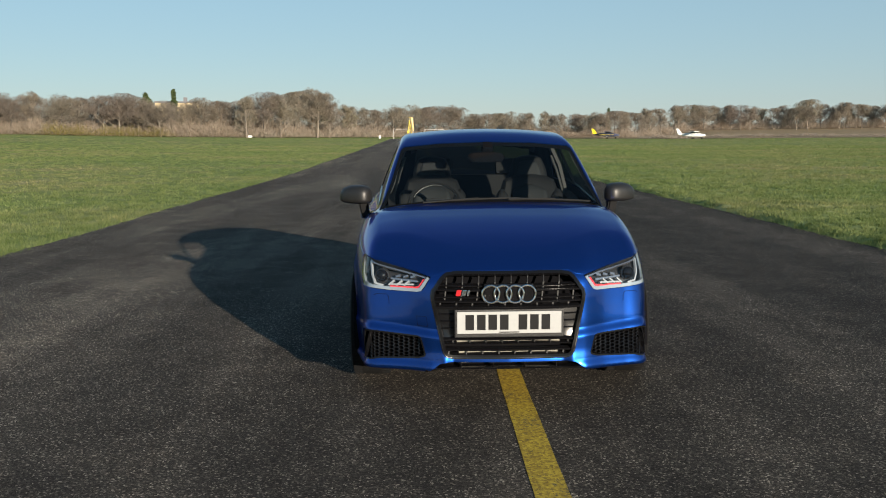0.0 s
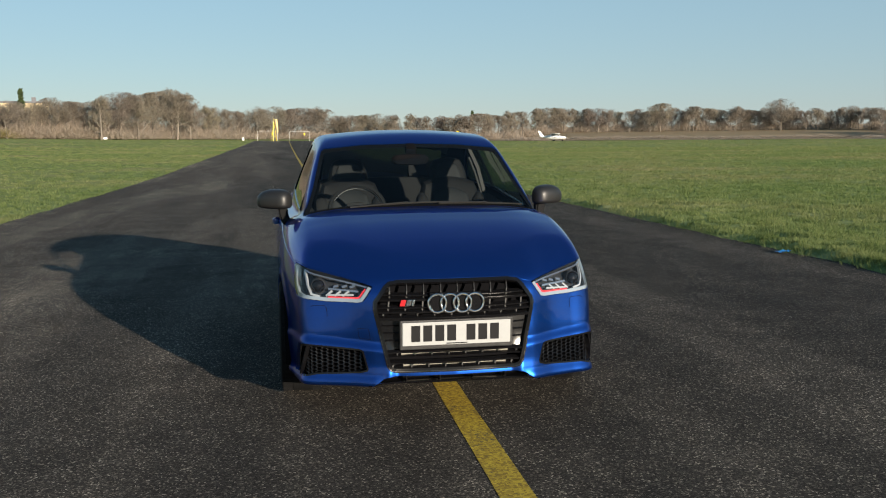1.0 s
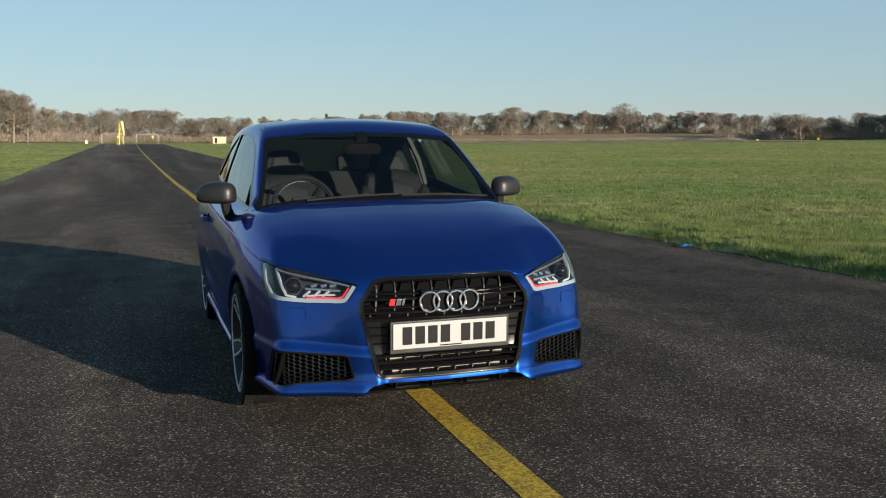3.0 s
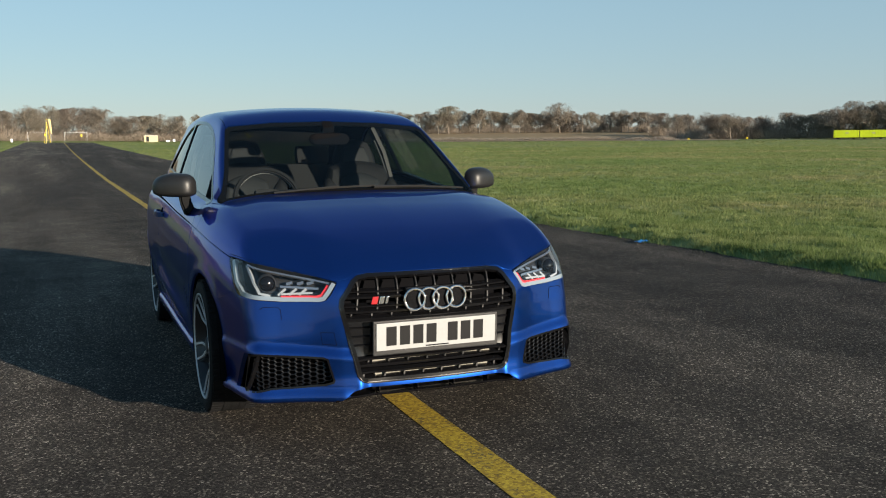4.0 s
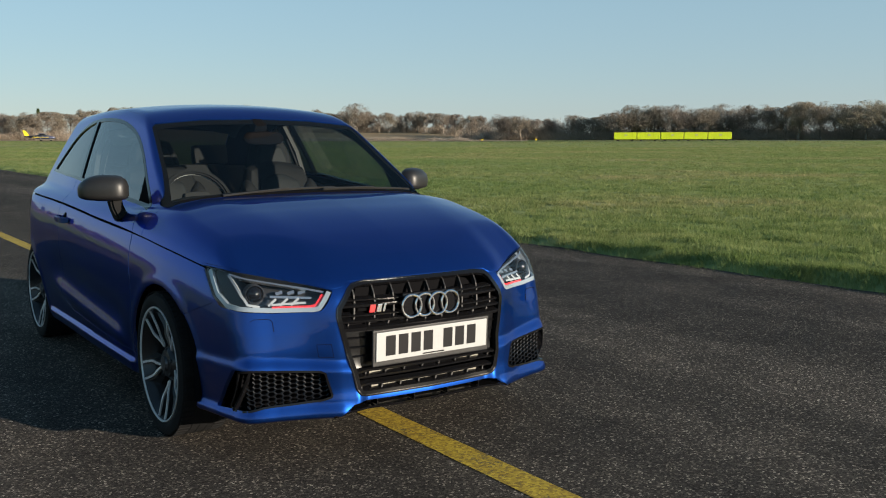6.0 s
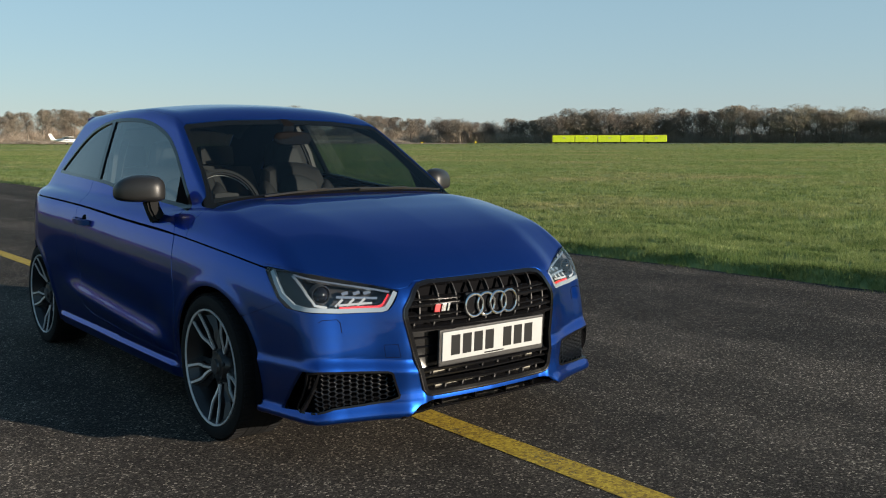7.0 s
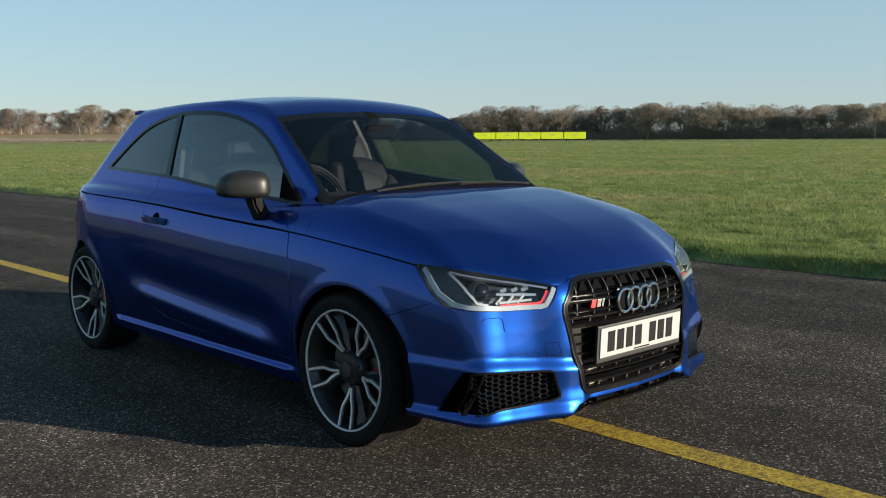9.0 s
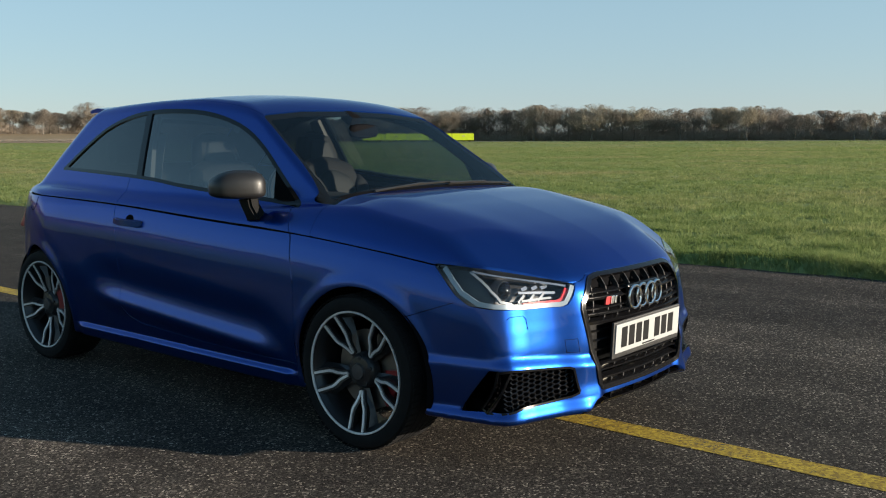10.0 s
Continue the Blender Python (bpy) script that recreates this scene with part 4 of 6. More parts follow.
def aeroplane(label, m, hull, fin, stripe):
    a = thing("aeroplane", label, "aeroplane", m, "parked aeroplanes")
    part("fuselage", ring_body([(-4.0, 1.35, 0.08, 0.12), (-2.5, 1.25, 0.3, 0.3), (-0.6, 1.2, 0.55, 0.55), (1.2, 1.2, 0.6, 0.6), (2.4, 1.05, 0.5, 0.45), (3.4, 1.0, 0.3, 0.3), (3.7, 1.0, 0.12, 0.12)]), hull, a, "", True)
    part("cabin_glass", ring_body([(-0.8, 1.55, 0.2, 0.1), (-0.3, 1.65, 0.5, 0.32), (1.0, 1.65, 0.52, 0.34), (1.9, 1.4, 0.4, 0.15)]), DARKGLASS, a, "dark cabin glazing", True)
    bm = bmesh.new()
    box(bm, (0.5, 0, 2.05), (1.5, 10.4, 0.16), bevel=0.05)
    part("wing", bm, hull, a)
    bm = bmesh.new()
    q_ = [bm.verts.new((x, y, z)) for y in (-0.05, 0.05) for x, z in ((-2.7, 1.45), (-3.9, 1.45), (-4.45, 2.95), (-3.8, 2.95))]
    for fc in ((0, 1, 2, 3), (7, 6, 5, 4), (0, 4, 5, 1), (1, 5, 6, 2), (2, 6, 7, 3), (3, 7, 4, 0)):
        bm.faces.new([q_[i] for i in fc])
    part("tail_fin", bm, fin, a)
    bm = bmesh.new()
    box(bm, (-3.7, 0, 1.5), (0.9, 3.2, 0.08), bevel=0.03)
    part("tailplane", bm, fin, a)
    bm = bmesh.new()
    box(bm, (0.0, -0.57, 1.15), (4.2, 0.03, 0.12)), box(bm, (0.0, 0.57, 1.15), (4.2, 0.03, 0.12))
    part("stripe", bm, stripe, a)
    bm = bmesh.new()
    box(bm, (3.78, 0, 1.0), (0.06, 0.12, 1.9), Euler((0.5, 0, 0)), 0.02)
    part("propeller", bm, DARKGLASS, a)
    for x, y in ((0.1, 1.1), (0.1, -1.1), (2.6, 0)):
        bm = bmesh.new()
        bmesh.ops.create_cone(bm, cap_ends=True, segments=16, radius1=0.24, radius2=0.24, depth=0.16, matrix=pose(x, y, 0.24, 90))
        gear = part("landing_wheel", bm, RUBBER, a)
        bm = bmesh.new()
        ribbon(bm, [(x, y, 0.3), (x, y * 0.4, 0.9)], 0.05, 0.04, ups=(1, 0, 0))
        part("gear_leg", bm, WHITE, gear)
    for y in (-1, 1):
        bm = bmesh.new()
        ribbon(bm, [(0.5, y * 0.5, 1.0), (0.5, y * 2.7, 2.0)], 0.05, 0.03, ups=(1, 0, 0))
        part("wing_strut", bm, hull, a)


aeroplane("white light aeroplane with a blue stripe parked on the field", at(16.4, 268, 0.0, 8), WHITE, WHITE, DARKBLUE)
aeroplane("dark light aeroplane with a bright yellow tail parked on the field", at(11.35, 275, 0.0, -4), DARKBLUE, BRIGHT_YELLOW, BRIGHT_YELLOW)

d_tr = 285
centre = Vector((-3 + d_tr * math.sin(radians(48.6)), -2.9 + d_tr * math.cos(radians(48.6)), 0))
across = Vector((math.cos(radians(48.6)), -math.sin(radians(48.6)), 0))
for i in range(5):
    c = centre + across * ((i - 2) * 6.72)
    tr = thing("trailer", "fluorescent yellow curtain-sided trailer parked in a row before the wood", "trailer", pose(c.x, c.y, float(rise(c.x, c.y)), 0, 0, -48.6), "row of yellow trailers")
    bm = bmesh.new()
    box(bm, (0, 0, 1.48), (6.5, 2.2, 2.02), bevel=0.06)
    body_ = part("body", bm, LIME, tr)
    for x in np.arange(-2.9, 3.0, 0.73):
        bm = bmesh.new()
        box(bm, (x, -1.11, 1.48), (0.05, 0.04, 1.9))
        part("rib", bm, LIME, body_)
    bm = bmesh.new()
    box(bm, (0.2, -1.12, 1.7), (0.8, 0.03, 0.42))
    part("sign_patch", bm, material("sign_grey", (0.5, 0.55, 0.2), 0.6), body_, "small greyish sign patch")
    bm = bmesh.new()
    box(bm, (0, 0, 0.42), (6.2, 1.0, 0.16))
    part("chassis", bm, PLASTIC, tr)
    for x, y in ((1.9, -0.9), (1.9, 0.9), (-2.1, -0.9), (-2.1, 0.9)):
        bm = bmesh.new()
        bmesh.ops.create_cone(bm, cap_ends=True, segments=18, radius1=0.4, radius2=0.4, depth=0.25, matrix=pose(x, y, 0.4, 90))
        part("wheel", bm, RUBBER, tr)

# windsock by the runway's end
sock = thing("windsock", "limp faded orange windsock on a yellow lattice mast", "windsock", at(-0.55, 236))
bm = bmesh.new()
for a in range(3):
    t = radians(120 * a + 20)
    ribbon(bm, [(0.8 * math.cos(t) - 0.9, 0.8 * math.sin(t), 0), (-0.9 + 0.06 * math.cos(t), 0.06 * math.sin(t), 5.0)], 0.04, 0.04, ups=(0, 0.3, 1))
for z in (1.2, 2.4, 3.6):
    ribbon(bm, [(-0.9 + (0.8 - 0.15 * z) * math.cos(radians(120 * a + 20)), (0.8 - 0.15 * z) * math.sin(radians(120 * a + 20)), z) for a in range(3)], 0.03, 0.03, True, (0, 0, 1))
mast = part("mast", bm, BRIGHT_YELLOW, sock, "yellow lattice mast")
bm = bmesh.new()
rows = []
for z, w_ in ((2.2, 0.14), (3.0, 0.24), (4.2, 0.32), (5.6, 0.38)):
    rows.append([bm.verts.new((-0.30 - 0.10 * (z - 5.6) + w_ * math.cos(radians(30 * k)) + 0.05 * math.sin(z * 3), w_ * math.sin(radians(30 * k)), z)) for k in range(12)])
for p_, q_ in zip(rows, rows[1:]):
    for k in range(12):
        bm.faces.new((p_[k], p_[(k + 1) % 12], q_[(k + 1) % 12], q_[k]))
part("sock", bm, material("faded_orange_cloth", (0.72, 0.52, 0.26), 0.9, 0, 0, 1, 0.1), sock, "faded orange cloth sock", True)
bm = bmesh.new()
ribbon(bm, [(-0.9, 0, 5.0), (-0.9, 0, 5.6), (-0.3, 0, 5.6)], 0.04, 0.04, ups=(0, 0, 1))
part("arm", bm, BRIGHT_YELLOW, sock)

for az in (-1.15, 0.78):
    g = thing("goal_frame", "pale galvanised goal frame at the runway's end", "goal", at(az, 248), "goal frames")
    for name, pts in (("post", [(-2.6, 0, 0), (-2.6, 0, 2.6)]), ("post", [(2.6, 0, 0), (2.6, 0, 2.6)]), ("crossbar", [(-2.66, 0, 2.6), (2.66, 0, 2.6)])):
        bm = bmesh.new()
        ribbon(bm, pts, 0.035, 0.035, ups=(0, -1, 0))
        part(name, bm, GREYPOST, g)
    bm = bmesh.new()
    box(bm, (1.3, 0, 1.9), (0.35, 0.15, 0.6))
    part("hanging_lamp", bm, BRIGHT_YELLOW, g, "yellow hanging marker")

hut = thing("hut", "small cream field hut with a flat roof beyond the runway", "hut", at(4.95, 292))
bm = bmesh.new()
box(bm, (0, 0, 0.95), (3.9, 2.6, 1.9))
part("wall", bm, CREAM, hut)
bm = bmesh.new()
box(bm, (0, 0, 1.98), (4.2, 2.9, 0.14))
part("roof", bm, GREYPOST, hut)
bm = bmesh.new()
box(bm, (-1.0, -1.31, 0.9), (0.8, 0.05, 1.5))
part("door", bm, DARKGLASS, hut)
for az, d, w_, h_, mat, lab in ((5.9, 290, 1.1, 0.5, WHITE, "small white marker block on the grass"), (6.25, 291, 0.7, 0.8, WHITE, "small white marker block on the grass"), (55.6, 318, 1.6, 0.6, RED, "small red marker block by the far wood"), (56.4, 318, 1.2, 0.7, RED, "small red marker block by the far wood"), (40.5, 320, 0.6, 0.5, BRIGHT_YELLOW, "small yellow marker block by the far wood"), (37.2, 316, 0.7, 0.4, BRIGHT_YELLOW, "small yellow marker block by the far wood"), (-2.6, 246, 0.5, 0.8, WHITE, "small white marker board at the runway's end"), (-10.5, 238, 0.9, 0.5, WHITE, "small white marker block before the wood")):
    b_ = thing("marker", lab, "marker", at(az, d), "field markers")
    bm = bmesh.new()
    box(bm, (0, 0, h_ / 2 + 0.1), (w_, 0.4, h_), bevel=0.04)
    part("block", bm, mat, b_)
    bm = bmesh.new()
    box(bm, (0, 0, 0.06), (w_ * 0.6, 0.3, 0.14))
    part("foot", bm, PLASTIC, b_)

house_ob = thing("country_house", "cream country house half hidden behind bare trees", "house", at(-14.6, 300, -2.6))
bm = bmesh.new()
box(bm, (0, 0, 6.2), (13, 8, 12.4)), box(bm, (-8.5, 0, 5.6), (5, 7, 11.2))
part("wall", bm, CREAM, house_ob)
bm = bmesh.new()
box(bm, (0, 0, 12.6), (13.6, 8.6, 0.5)), box(bm, (2.5, 0, 13.4), (1.2, 1.2, 1.6)), box(bm, (-8.5, 0, 11.4), (5.4, 7.4, 0.4))
part("roof", bm, material("grey_slate", (0.12, 0.12, 0.13), 0.7), house_ob)
for x in np.arange(-10, 6, 2.2):
    for z in (7.2, 10.0):
        bm = bmesh.new()
        box(bm, (x, -4.02, z), (1.0, 0.1, 1.6))
        part("window", bm, DARKGLASS, house_ob)

# scraps of litter at the grass edge
BLUE_SCRAP = material("blue_plastic", (0.02, 0.22, 0.55), 0.4)
for x, y, w_ in ((5.02, 5.1, 0.11), (-5.35, 5.3, 0.07)):
    lit = thing("litter", "crumpled scrap of bright blue plastic at the grass edge", "litter", pose(x, y, 0.0, 0, 0, 30), "litter")
    bm = bmesh.new()
    bmesh.ops.create_grid(bm, x_segments=7, y_segments=5, size=1)
    for v in bm.verts:
        v.co = Vector((v.co.x * w_, v.co.y * w_ * 0.45, 0.012 + 0.022 * noise.noise(v.co * 2.3) + 0.012))
    part("scrap", bm, BLUE_SCRAP, lit, "", True)

car = thing("car", "metallic blue three-door hatchback with black trim, parked over the yellow line", "car")


def panel(name, mesh, mat, parent=car, label="", depth=0.012, sides="both", lift=0.0):
    """Links a panel of the skin: one mesh across the car, or a left and a right one."""
    p, n, f = edged((mesh[0] + mesh[1] * lift, mesh[1], mesh[2]), depth) if depth else (mesh[0] + mesh[1] * lift, mesh[1], mesh[2])
    if sides == "both":
        p, n, f = mirrored((p, n, f))
        return mesh_object(name, p, f, mat, parent, label, n)
    made = []
    for s in (1, -1):
        q = (p, n, f) if s == 1 else mirrored((p, n, f), False)
        made.append(mesh_object(name, q[0], q[2], mat, parent if not isinstance(parent, list) else parent[len(made)], label, q[1]))
    return made


DLO = [(0.408, 0.916), (0.555, 1.03), (0.755, 1.178), (0.945, 1.270), (1.20, 1.330), (1.48, 1.350), (1.72, 1.343), (1.90, 1.312), (2.05, 1.262), (2.185, 1.185), (2.395, 1.042), (1.58, 1.009), (1.16, 0.970)]
DLO = flowing(DLO, (0, 10))
SCREEN = [(-0.2, 0.980), (0, 0.980), (0.2, 0.977), (0.39, 0.967), (0.55, 0.950), (0.69, 0.930), (0.665, 0.98), (0.622, 1.09), (0.575, 1.25), (0.560, 1.295), (0.535, 1.312), (0.3, 1.334), (0, 1.341), (-0.2, 1.341)]
GRILLE = [(-0.2, 0.688), (0.27, 0.687), (0.315, 0.679), (0.335, 0.663), (0.384, 0.595), (0.388, 0.57), (0.384, 0.545), (0.327, 0.287), (0.313, 0.268), (0.29, 0.261), (-0.2, 0.261)]
LAMP = [(0.80, 0.752), (0.80, 0.603), (0.745, 0.603), (0.72, 0.598), (0.60, 0.588), (0.462, 0.587), (0.437, 0.593), (0.418, 0.615), (0.390, 0.664), (0.47, 0.687), (0.562, 0.709), (0.66, 0.732), (0.749, 0.747)]
VENT = [(0.80, 0.378), (0.70, 0.386), (0.455, 0.367), (0.440, 0.36), (0.418, 0.275), (0.421, 0.266), (0.452, 0.256), (0.55, 0.248), (0.66, 0.243), (0.73, 0.232), (0.80, 0.212)]
VENT_LOOP = [(0.732, 0.379), (0.70, 0.385), (0.455, 0.367), (0.440, 0.36), (0.418, 0.275), (0.421, 0.266), (0.452, 0.256), (0.55, 0.248), (0.66, 0.243), (0.738, 0.224), (0.736, 0.30)]
SLOT = [(-0.2, 0.240), (0.30, 0.240), (0.345, 0.232), (0.40, 0.192), (0.415, 0.14), (-0.2, 0.14)]
DOOR = [(0.335, 0.285), (0.34, 0.62), (0.375, 0.80), (0.44, 0.905), (0.47, 0.94), (1.2, 1.05), (1.668, 1.06), (1.665, 0.92), (1.655, 0.86), (1.618, 0.72), (1.612, 0.45), (1.59, 0.385), (1.55, 0.345), (1.46, 0.318), (0.9, 0.290)]
lamp_top = curve([(0, 0.693), (0.31, 0.690), (0.35, 0.672), (0.387, 0.667), (0.562, 0.712), (0.66, 0.735), (0.75, 0.754), (0.9, 0.76)])
bumper_top = curve([(-0.9, 0.9), (-0.6, 0.78), (-0.435, 0.615), (-0.241, 0.548), (0, 0.47)], False)


def at_side(f, x_least=0.45):
    return lambda p: np.maximum(f(p), x_least - np.abs(p[:, 0]))


def at_front(f, y_most=0.05):
    return lambda p: np.maximum(f(p), p[:, 1] - y_most)


def in_lamp(soft=0.0):
    outline_ = polygon(LAMP, (0, 2), soft)
    return lambda p: np.maximum(np.maximum(outline_(p), p[:, 1] + 0.2), p[:, 1] - np.interp(p[:, 2], [0.598, 0.641, 0.684, 0.745], [-0.50, -0.432, -0.391, -0.330]))


def in_vent(p):
    return np.maximum(polygon(VENT, (0, 2))(p), p[:, 1] - np.interp(p[:, 2], [0.215, 0.378], [-0.446, -0.57]))


def half_skin(cell):
    m = clip(skin(cell), lambda p: -p[:, 0])[0]
    m[0][:, 0] = np.where(np.abs(m[0][:, 0]) < 1e-5, 0, m[0][:, 0])
    return m


arches = lambda p: np.maximum(np.minimum(np.hypot(p[:, 1] + 0.006, p[:, 2] - HUB_Z), np.hypot(p[:, 1] - WHEELBASE, p[:, 2] - HUB_Z)) - ARCH_R, 0.5 - np.abs(p[:, 0]))
in_screen = lambda p: np.maximum(np.maximum(polygon(SCREEN, (0, 2))(p), p[:, 1] - 1.3), glass_front(np.abs(p[:, 0]), p[:, 2]) - 0.02 - p[:, 1])
in_rear = lambda p: np.maximum(polygon([(-0.2, 1.0), (0.50, 1.0), (0.47, 1.30), (-0.2, 1.33)], (0, 2))(p), 2.3 - p[:, 1])
liner = half_skin(0.024)
for hole in (arches, at_front(polygon(SLOT, (0, 2)), -0.3), at_front(polygon(GRILLE, (0, 2)), -0.5), in_vent, in_lamp(), at_side(polygon(DLO, (1, 2))), in_screen, in_rear):
    liner = clip(liner, hole)[1]
liner = clip(liner, lambda p: 0.20 - p[:, 2])[0]
form = half_skin(0.0105)
rest = clip(form, arches)[1]
rest = clip(rest, at_front(polygon(SLOT, (0, 2)), -0.3))[1]
rest = clip(rest, at_front(polygon(GRILLE, (0, 2)), -0.5))[1]
rest = clip(rest, in_vent)[1]
lamp_skin, rest = clip(rest, in_lamp(0.002))
lamp_skin = clip(lamp_skin, in_lamp(), -0.002)[0]
house, rest = clip(rest, at_side(polygon(DLO, (1, 2))))
screen, rest = clip(rest, in_screen)
back_light, rest = clip(rest, in_rear)
shoulder = lambda p: p[:, 2] - shoulder_z(p[:, 1])


def bonnet_edge(p):
    x, y, z = np.abs(p[:, 0]), p[:, 1], p[:, 2]
    low = np.where(y < -0.325, lamp_top(x), shoulder_z(y))
    return np.maximum(np.maximum(low - z, y - (0.262 + 0.02 * x**2)), np.maximum(z - 0.999, y - 0.362))


bonnet, rest = clip(rest, bonnet_edge, 0.0)
bonnet = clip(bonnet, bonnet_edge, -0.003)[0]
bumper_edge = lambda p: np.maximum(p[:, 1] - 0.0, 0.8 * (p[:, 2] - bumper_top(p[:, 1])))
bumper, rest = clip(rest, bumper_edge, 0.0)
bumper = clip(bumper, bumper_edge, -0.0025)[0]
fender_edge = lambda p: np.maximum(p[:, 2] - shoulder_z(p[:, 1]), p[:, 1] - np.interp(p[:, 2], [0.285, 0.62, 0.80, 0.9], [0.335, 0.34, 0.375, 0.44]))
fender, rest = clip(rest, fender_edge, 0.0)
fender = clip(fender, fender_edge, -0.0035)[0]
door_f = at_side(polygon(DOOR, (1, 2)))
door, rest = clip(rest, door_f, 0.0)
door = clip(door, door_f, -0.004)[0]
groove = lambda p: np.interp(p[:, 1], [0.3, 0.6, 2.6, 2.8], [0.003, 0.0058, 0.0058, 0.002])
door = joined(clip(door, lambda p: shoulder(p) - groove(p))[1], clip(door, lambda p: shoulder(p) + groove(p))[0])
sill_f = at_side(lambda p: np.maximum(np.maximum(p[:, 2] - 0.262, 0.2 - p[:, 1]), p[:, 1] - 2.3))
sill, rest = clip(rest, sill_f)
tail_f = at_side(polygon([(2.73, 0.905), (3.2, 0.905), (3.2, 0.70), (2.86, 0.70), (2.75, 0.80)], (1, 2)), 0.4)
tail, rest = clip(rest, tail_f)
roof_f = lambda p: np.maximum(np.abs(p[:, 0]) - (0.548 - 0.02 * (p[:, 1] - 1.1)), np.maximum(1.24 - p[:, 2], p[:, 1] - 2.5))
roof, rest = clip(rest, roof_f)
roof = clip(roof, roof_f, -0.003)[0]
panel("roof", roof, PAINT)
rest = joined(clip(rest, lambda p: shoulder(p) - groove(p))[1], clip(rest, lambda p: shoulder(p) + groove(p))[0])
panel("body_side", rest, PAINT, sides="pair")
panel("bonnet", bonnet, PAINT)
bumper_panel = panel("front_bumper", bumper, PAINT, depth=0.02)
panel("front_wing", fender, PAINT, sides="pair")
doors = panel("door", door, PAINT, sides="pair")
panel("side_sill", sill, PAINT, sides="pair")
panel("tail_lamp", tail, RED, sides="pair", label="red tail lamp lens")
p, n, f = mirrored((liner[0] - liner[1] * 0.018, liner[1], liner[2]))
mesh_object("inner_shell", p, f, SHELL, car, "", n)

# glass
house_in = at_side(polygon(DLO, (1, 2)))
glazing, house_frame = clip(house, house_in, -0.017)
pillar = lambda p: np.abs(p[:, 1] - (1.585 + 0.27 * (p[:, 2] - 1.01))) - 0.022
glazing_in, pillar_trim = clip(glazing, pillar, 0)[1], clip(glazing, pillar, 0)[0]
rear_side, front_side = clip(glazing_in, lambda p: (1.585 + 0.27 * (p[:, 2] - 1.01)) - p[:, 1])
corner_trim, front_side = clip(front_side, lambda p: p[:, 1] - (0.60 + 0.25 * (p[:, 2] - 0.95)))
panel("window_frame", house_frame, GLOSS_BLACK, doors, "gloss black window surround", sides="pair", lift=0.001)
panel("pillar_trim", pillar_trim, GLOSS_BLACK, doors, "gloss black pillar trim", sides="pair", lift=0.001)
panel("corner_trim", corner_trim, SHELL, doors, "black plastic mirror corner", sides="pair")
for ob in panel("door_glass", front_side, GLASS, doors, "lightly tinted door glass", depth=0.0, sides="pair", lift=-0.006):
    ob.visible_shadow = False
panel("quarter_glass", rear_side, GLASS_DARK, car, "dark privacy glass", depth=0.0, sides="pair", lift=-0.006)
slope_n = np.stack([0.14 * screen[0][:, 0], np.full(len(screen[0]), -1.0), np.full(len(screen[0]), 1.55)], 1)
screen = (screen[0], slope_n / np.linalg.norm(slope_n, axis=1)[:, None], screen[2])
screen_f = polygon(SCREEN, (0, 2))
screen_glass, screen_rim = clip(screen, screen_f, -0.022)
windscreen = panel("windscreen", screen, SCREEN_GLASS, car, "clear laminated windscreen", depth=0.0, lift=-0.004)
windscreen.visible_shadow = False
panel("screen_border", screen_rim, SHELL, windscreen, "black ceramic border", depth=0.0, lift=-0.008)
panel("rear_screen", back_light, GLASS_DARK, car, "dark privacy glass", depth=0.0, lift=-0.006)

# cowl under the screen's edge
bm = bmesh.new()
ribbon(bm, [(x, 0.272 + 0.02 * x * x, float(bonnet_top(abs(x), 0.27)) + 0.001) for x in np.linspace(-0.64, 0.64, 23)], 0.016, 0.004, ups=(0, -0.4, 1))
part("cowl", bm, SHELL, car, "black plastic cowl strip")


WIPER = material("wiper_black", (0.03, 0.029, 0.027), 0.3, 0.0, 0.0)


def wiper(name, pivot, tip, bend):
    bm = bmesh.new()
    pts = []
    for i in range(15):
        t = i / 14
        x = pivot + (tip - pivot) * t
        z = 0.985 + bend * t - 0.036 * (x / 0.6) ** 2
        pts.append((x, float(glass_front(abs(x), z)) - 0.010, z + 0.002))
    ribbon(bm, pts, [0.0016 + 0.0014 * math.sin(math.pi * (0.08 + 0.84 * i / 14)) for i in range(15)], 0.004, ups=(0, -0.5, 0.85))
    ob = part(name, bm, WIPER, car, "black windscreen wiper")
    bm = bmesh.new()
    ribbon(bm, [Vector(pts[0]) + (Vector(pts[8]) - Vector(pts[0])) * (i / 5) + Vector((0, -0.008, 0.006)) for i in range(6)], [0.004, 0.004, 0.0035, 0.003, 0.003, 0.0025], 0.003, ups=(0, -0.5, 0.85))
    part("arm", bm, WIPER, ob)


wiper("wiper", -0.42, 0.17, 0.010)
wiper("wiper", 0.10, 0.60, 0.022)

# arch liners
for s in (1, -1):
    for y in (-0.006, WHEELBASE):
        bm = bmesh.new()
        rows = []
        for i in range(33):
            a = radians(-14 + 208 * i / 32)
            rows.append([bm.verts.new((s * x, y + r * math.cos(a), HUB_Z + r * math.sin(a))) for x, r in ((0.805 if y < 1 else 0.775, ARCH_R + 0.006), (0.79 if y < 1 else 0.76, ARCH_R + 0.016), (0.50, ARCH_R + 0.016), (0.50, 0.05))])
        for r, q in zip(rows, rows[1:]):
            for k in range(3):
                bm.faces.new((r[k], r[k + 1], q[k + 1], q[k]))
        part("arch_liner", bm, SHELL, car, "black wheel arch liner")

# underside
bm = bmesh.new()
box(bm, (0, 1.2, 0.22), (1.36, 3.4, 0.06), bevel=0.02)
part("floor_pan", bm, SHELL, car)


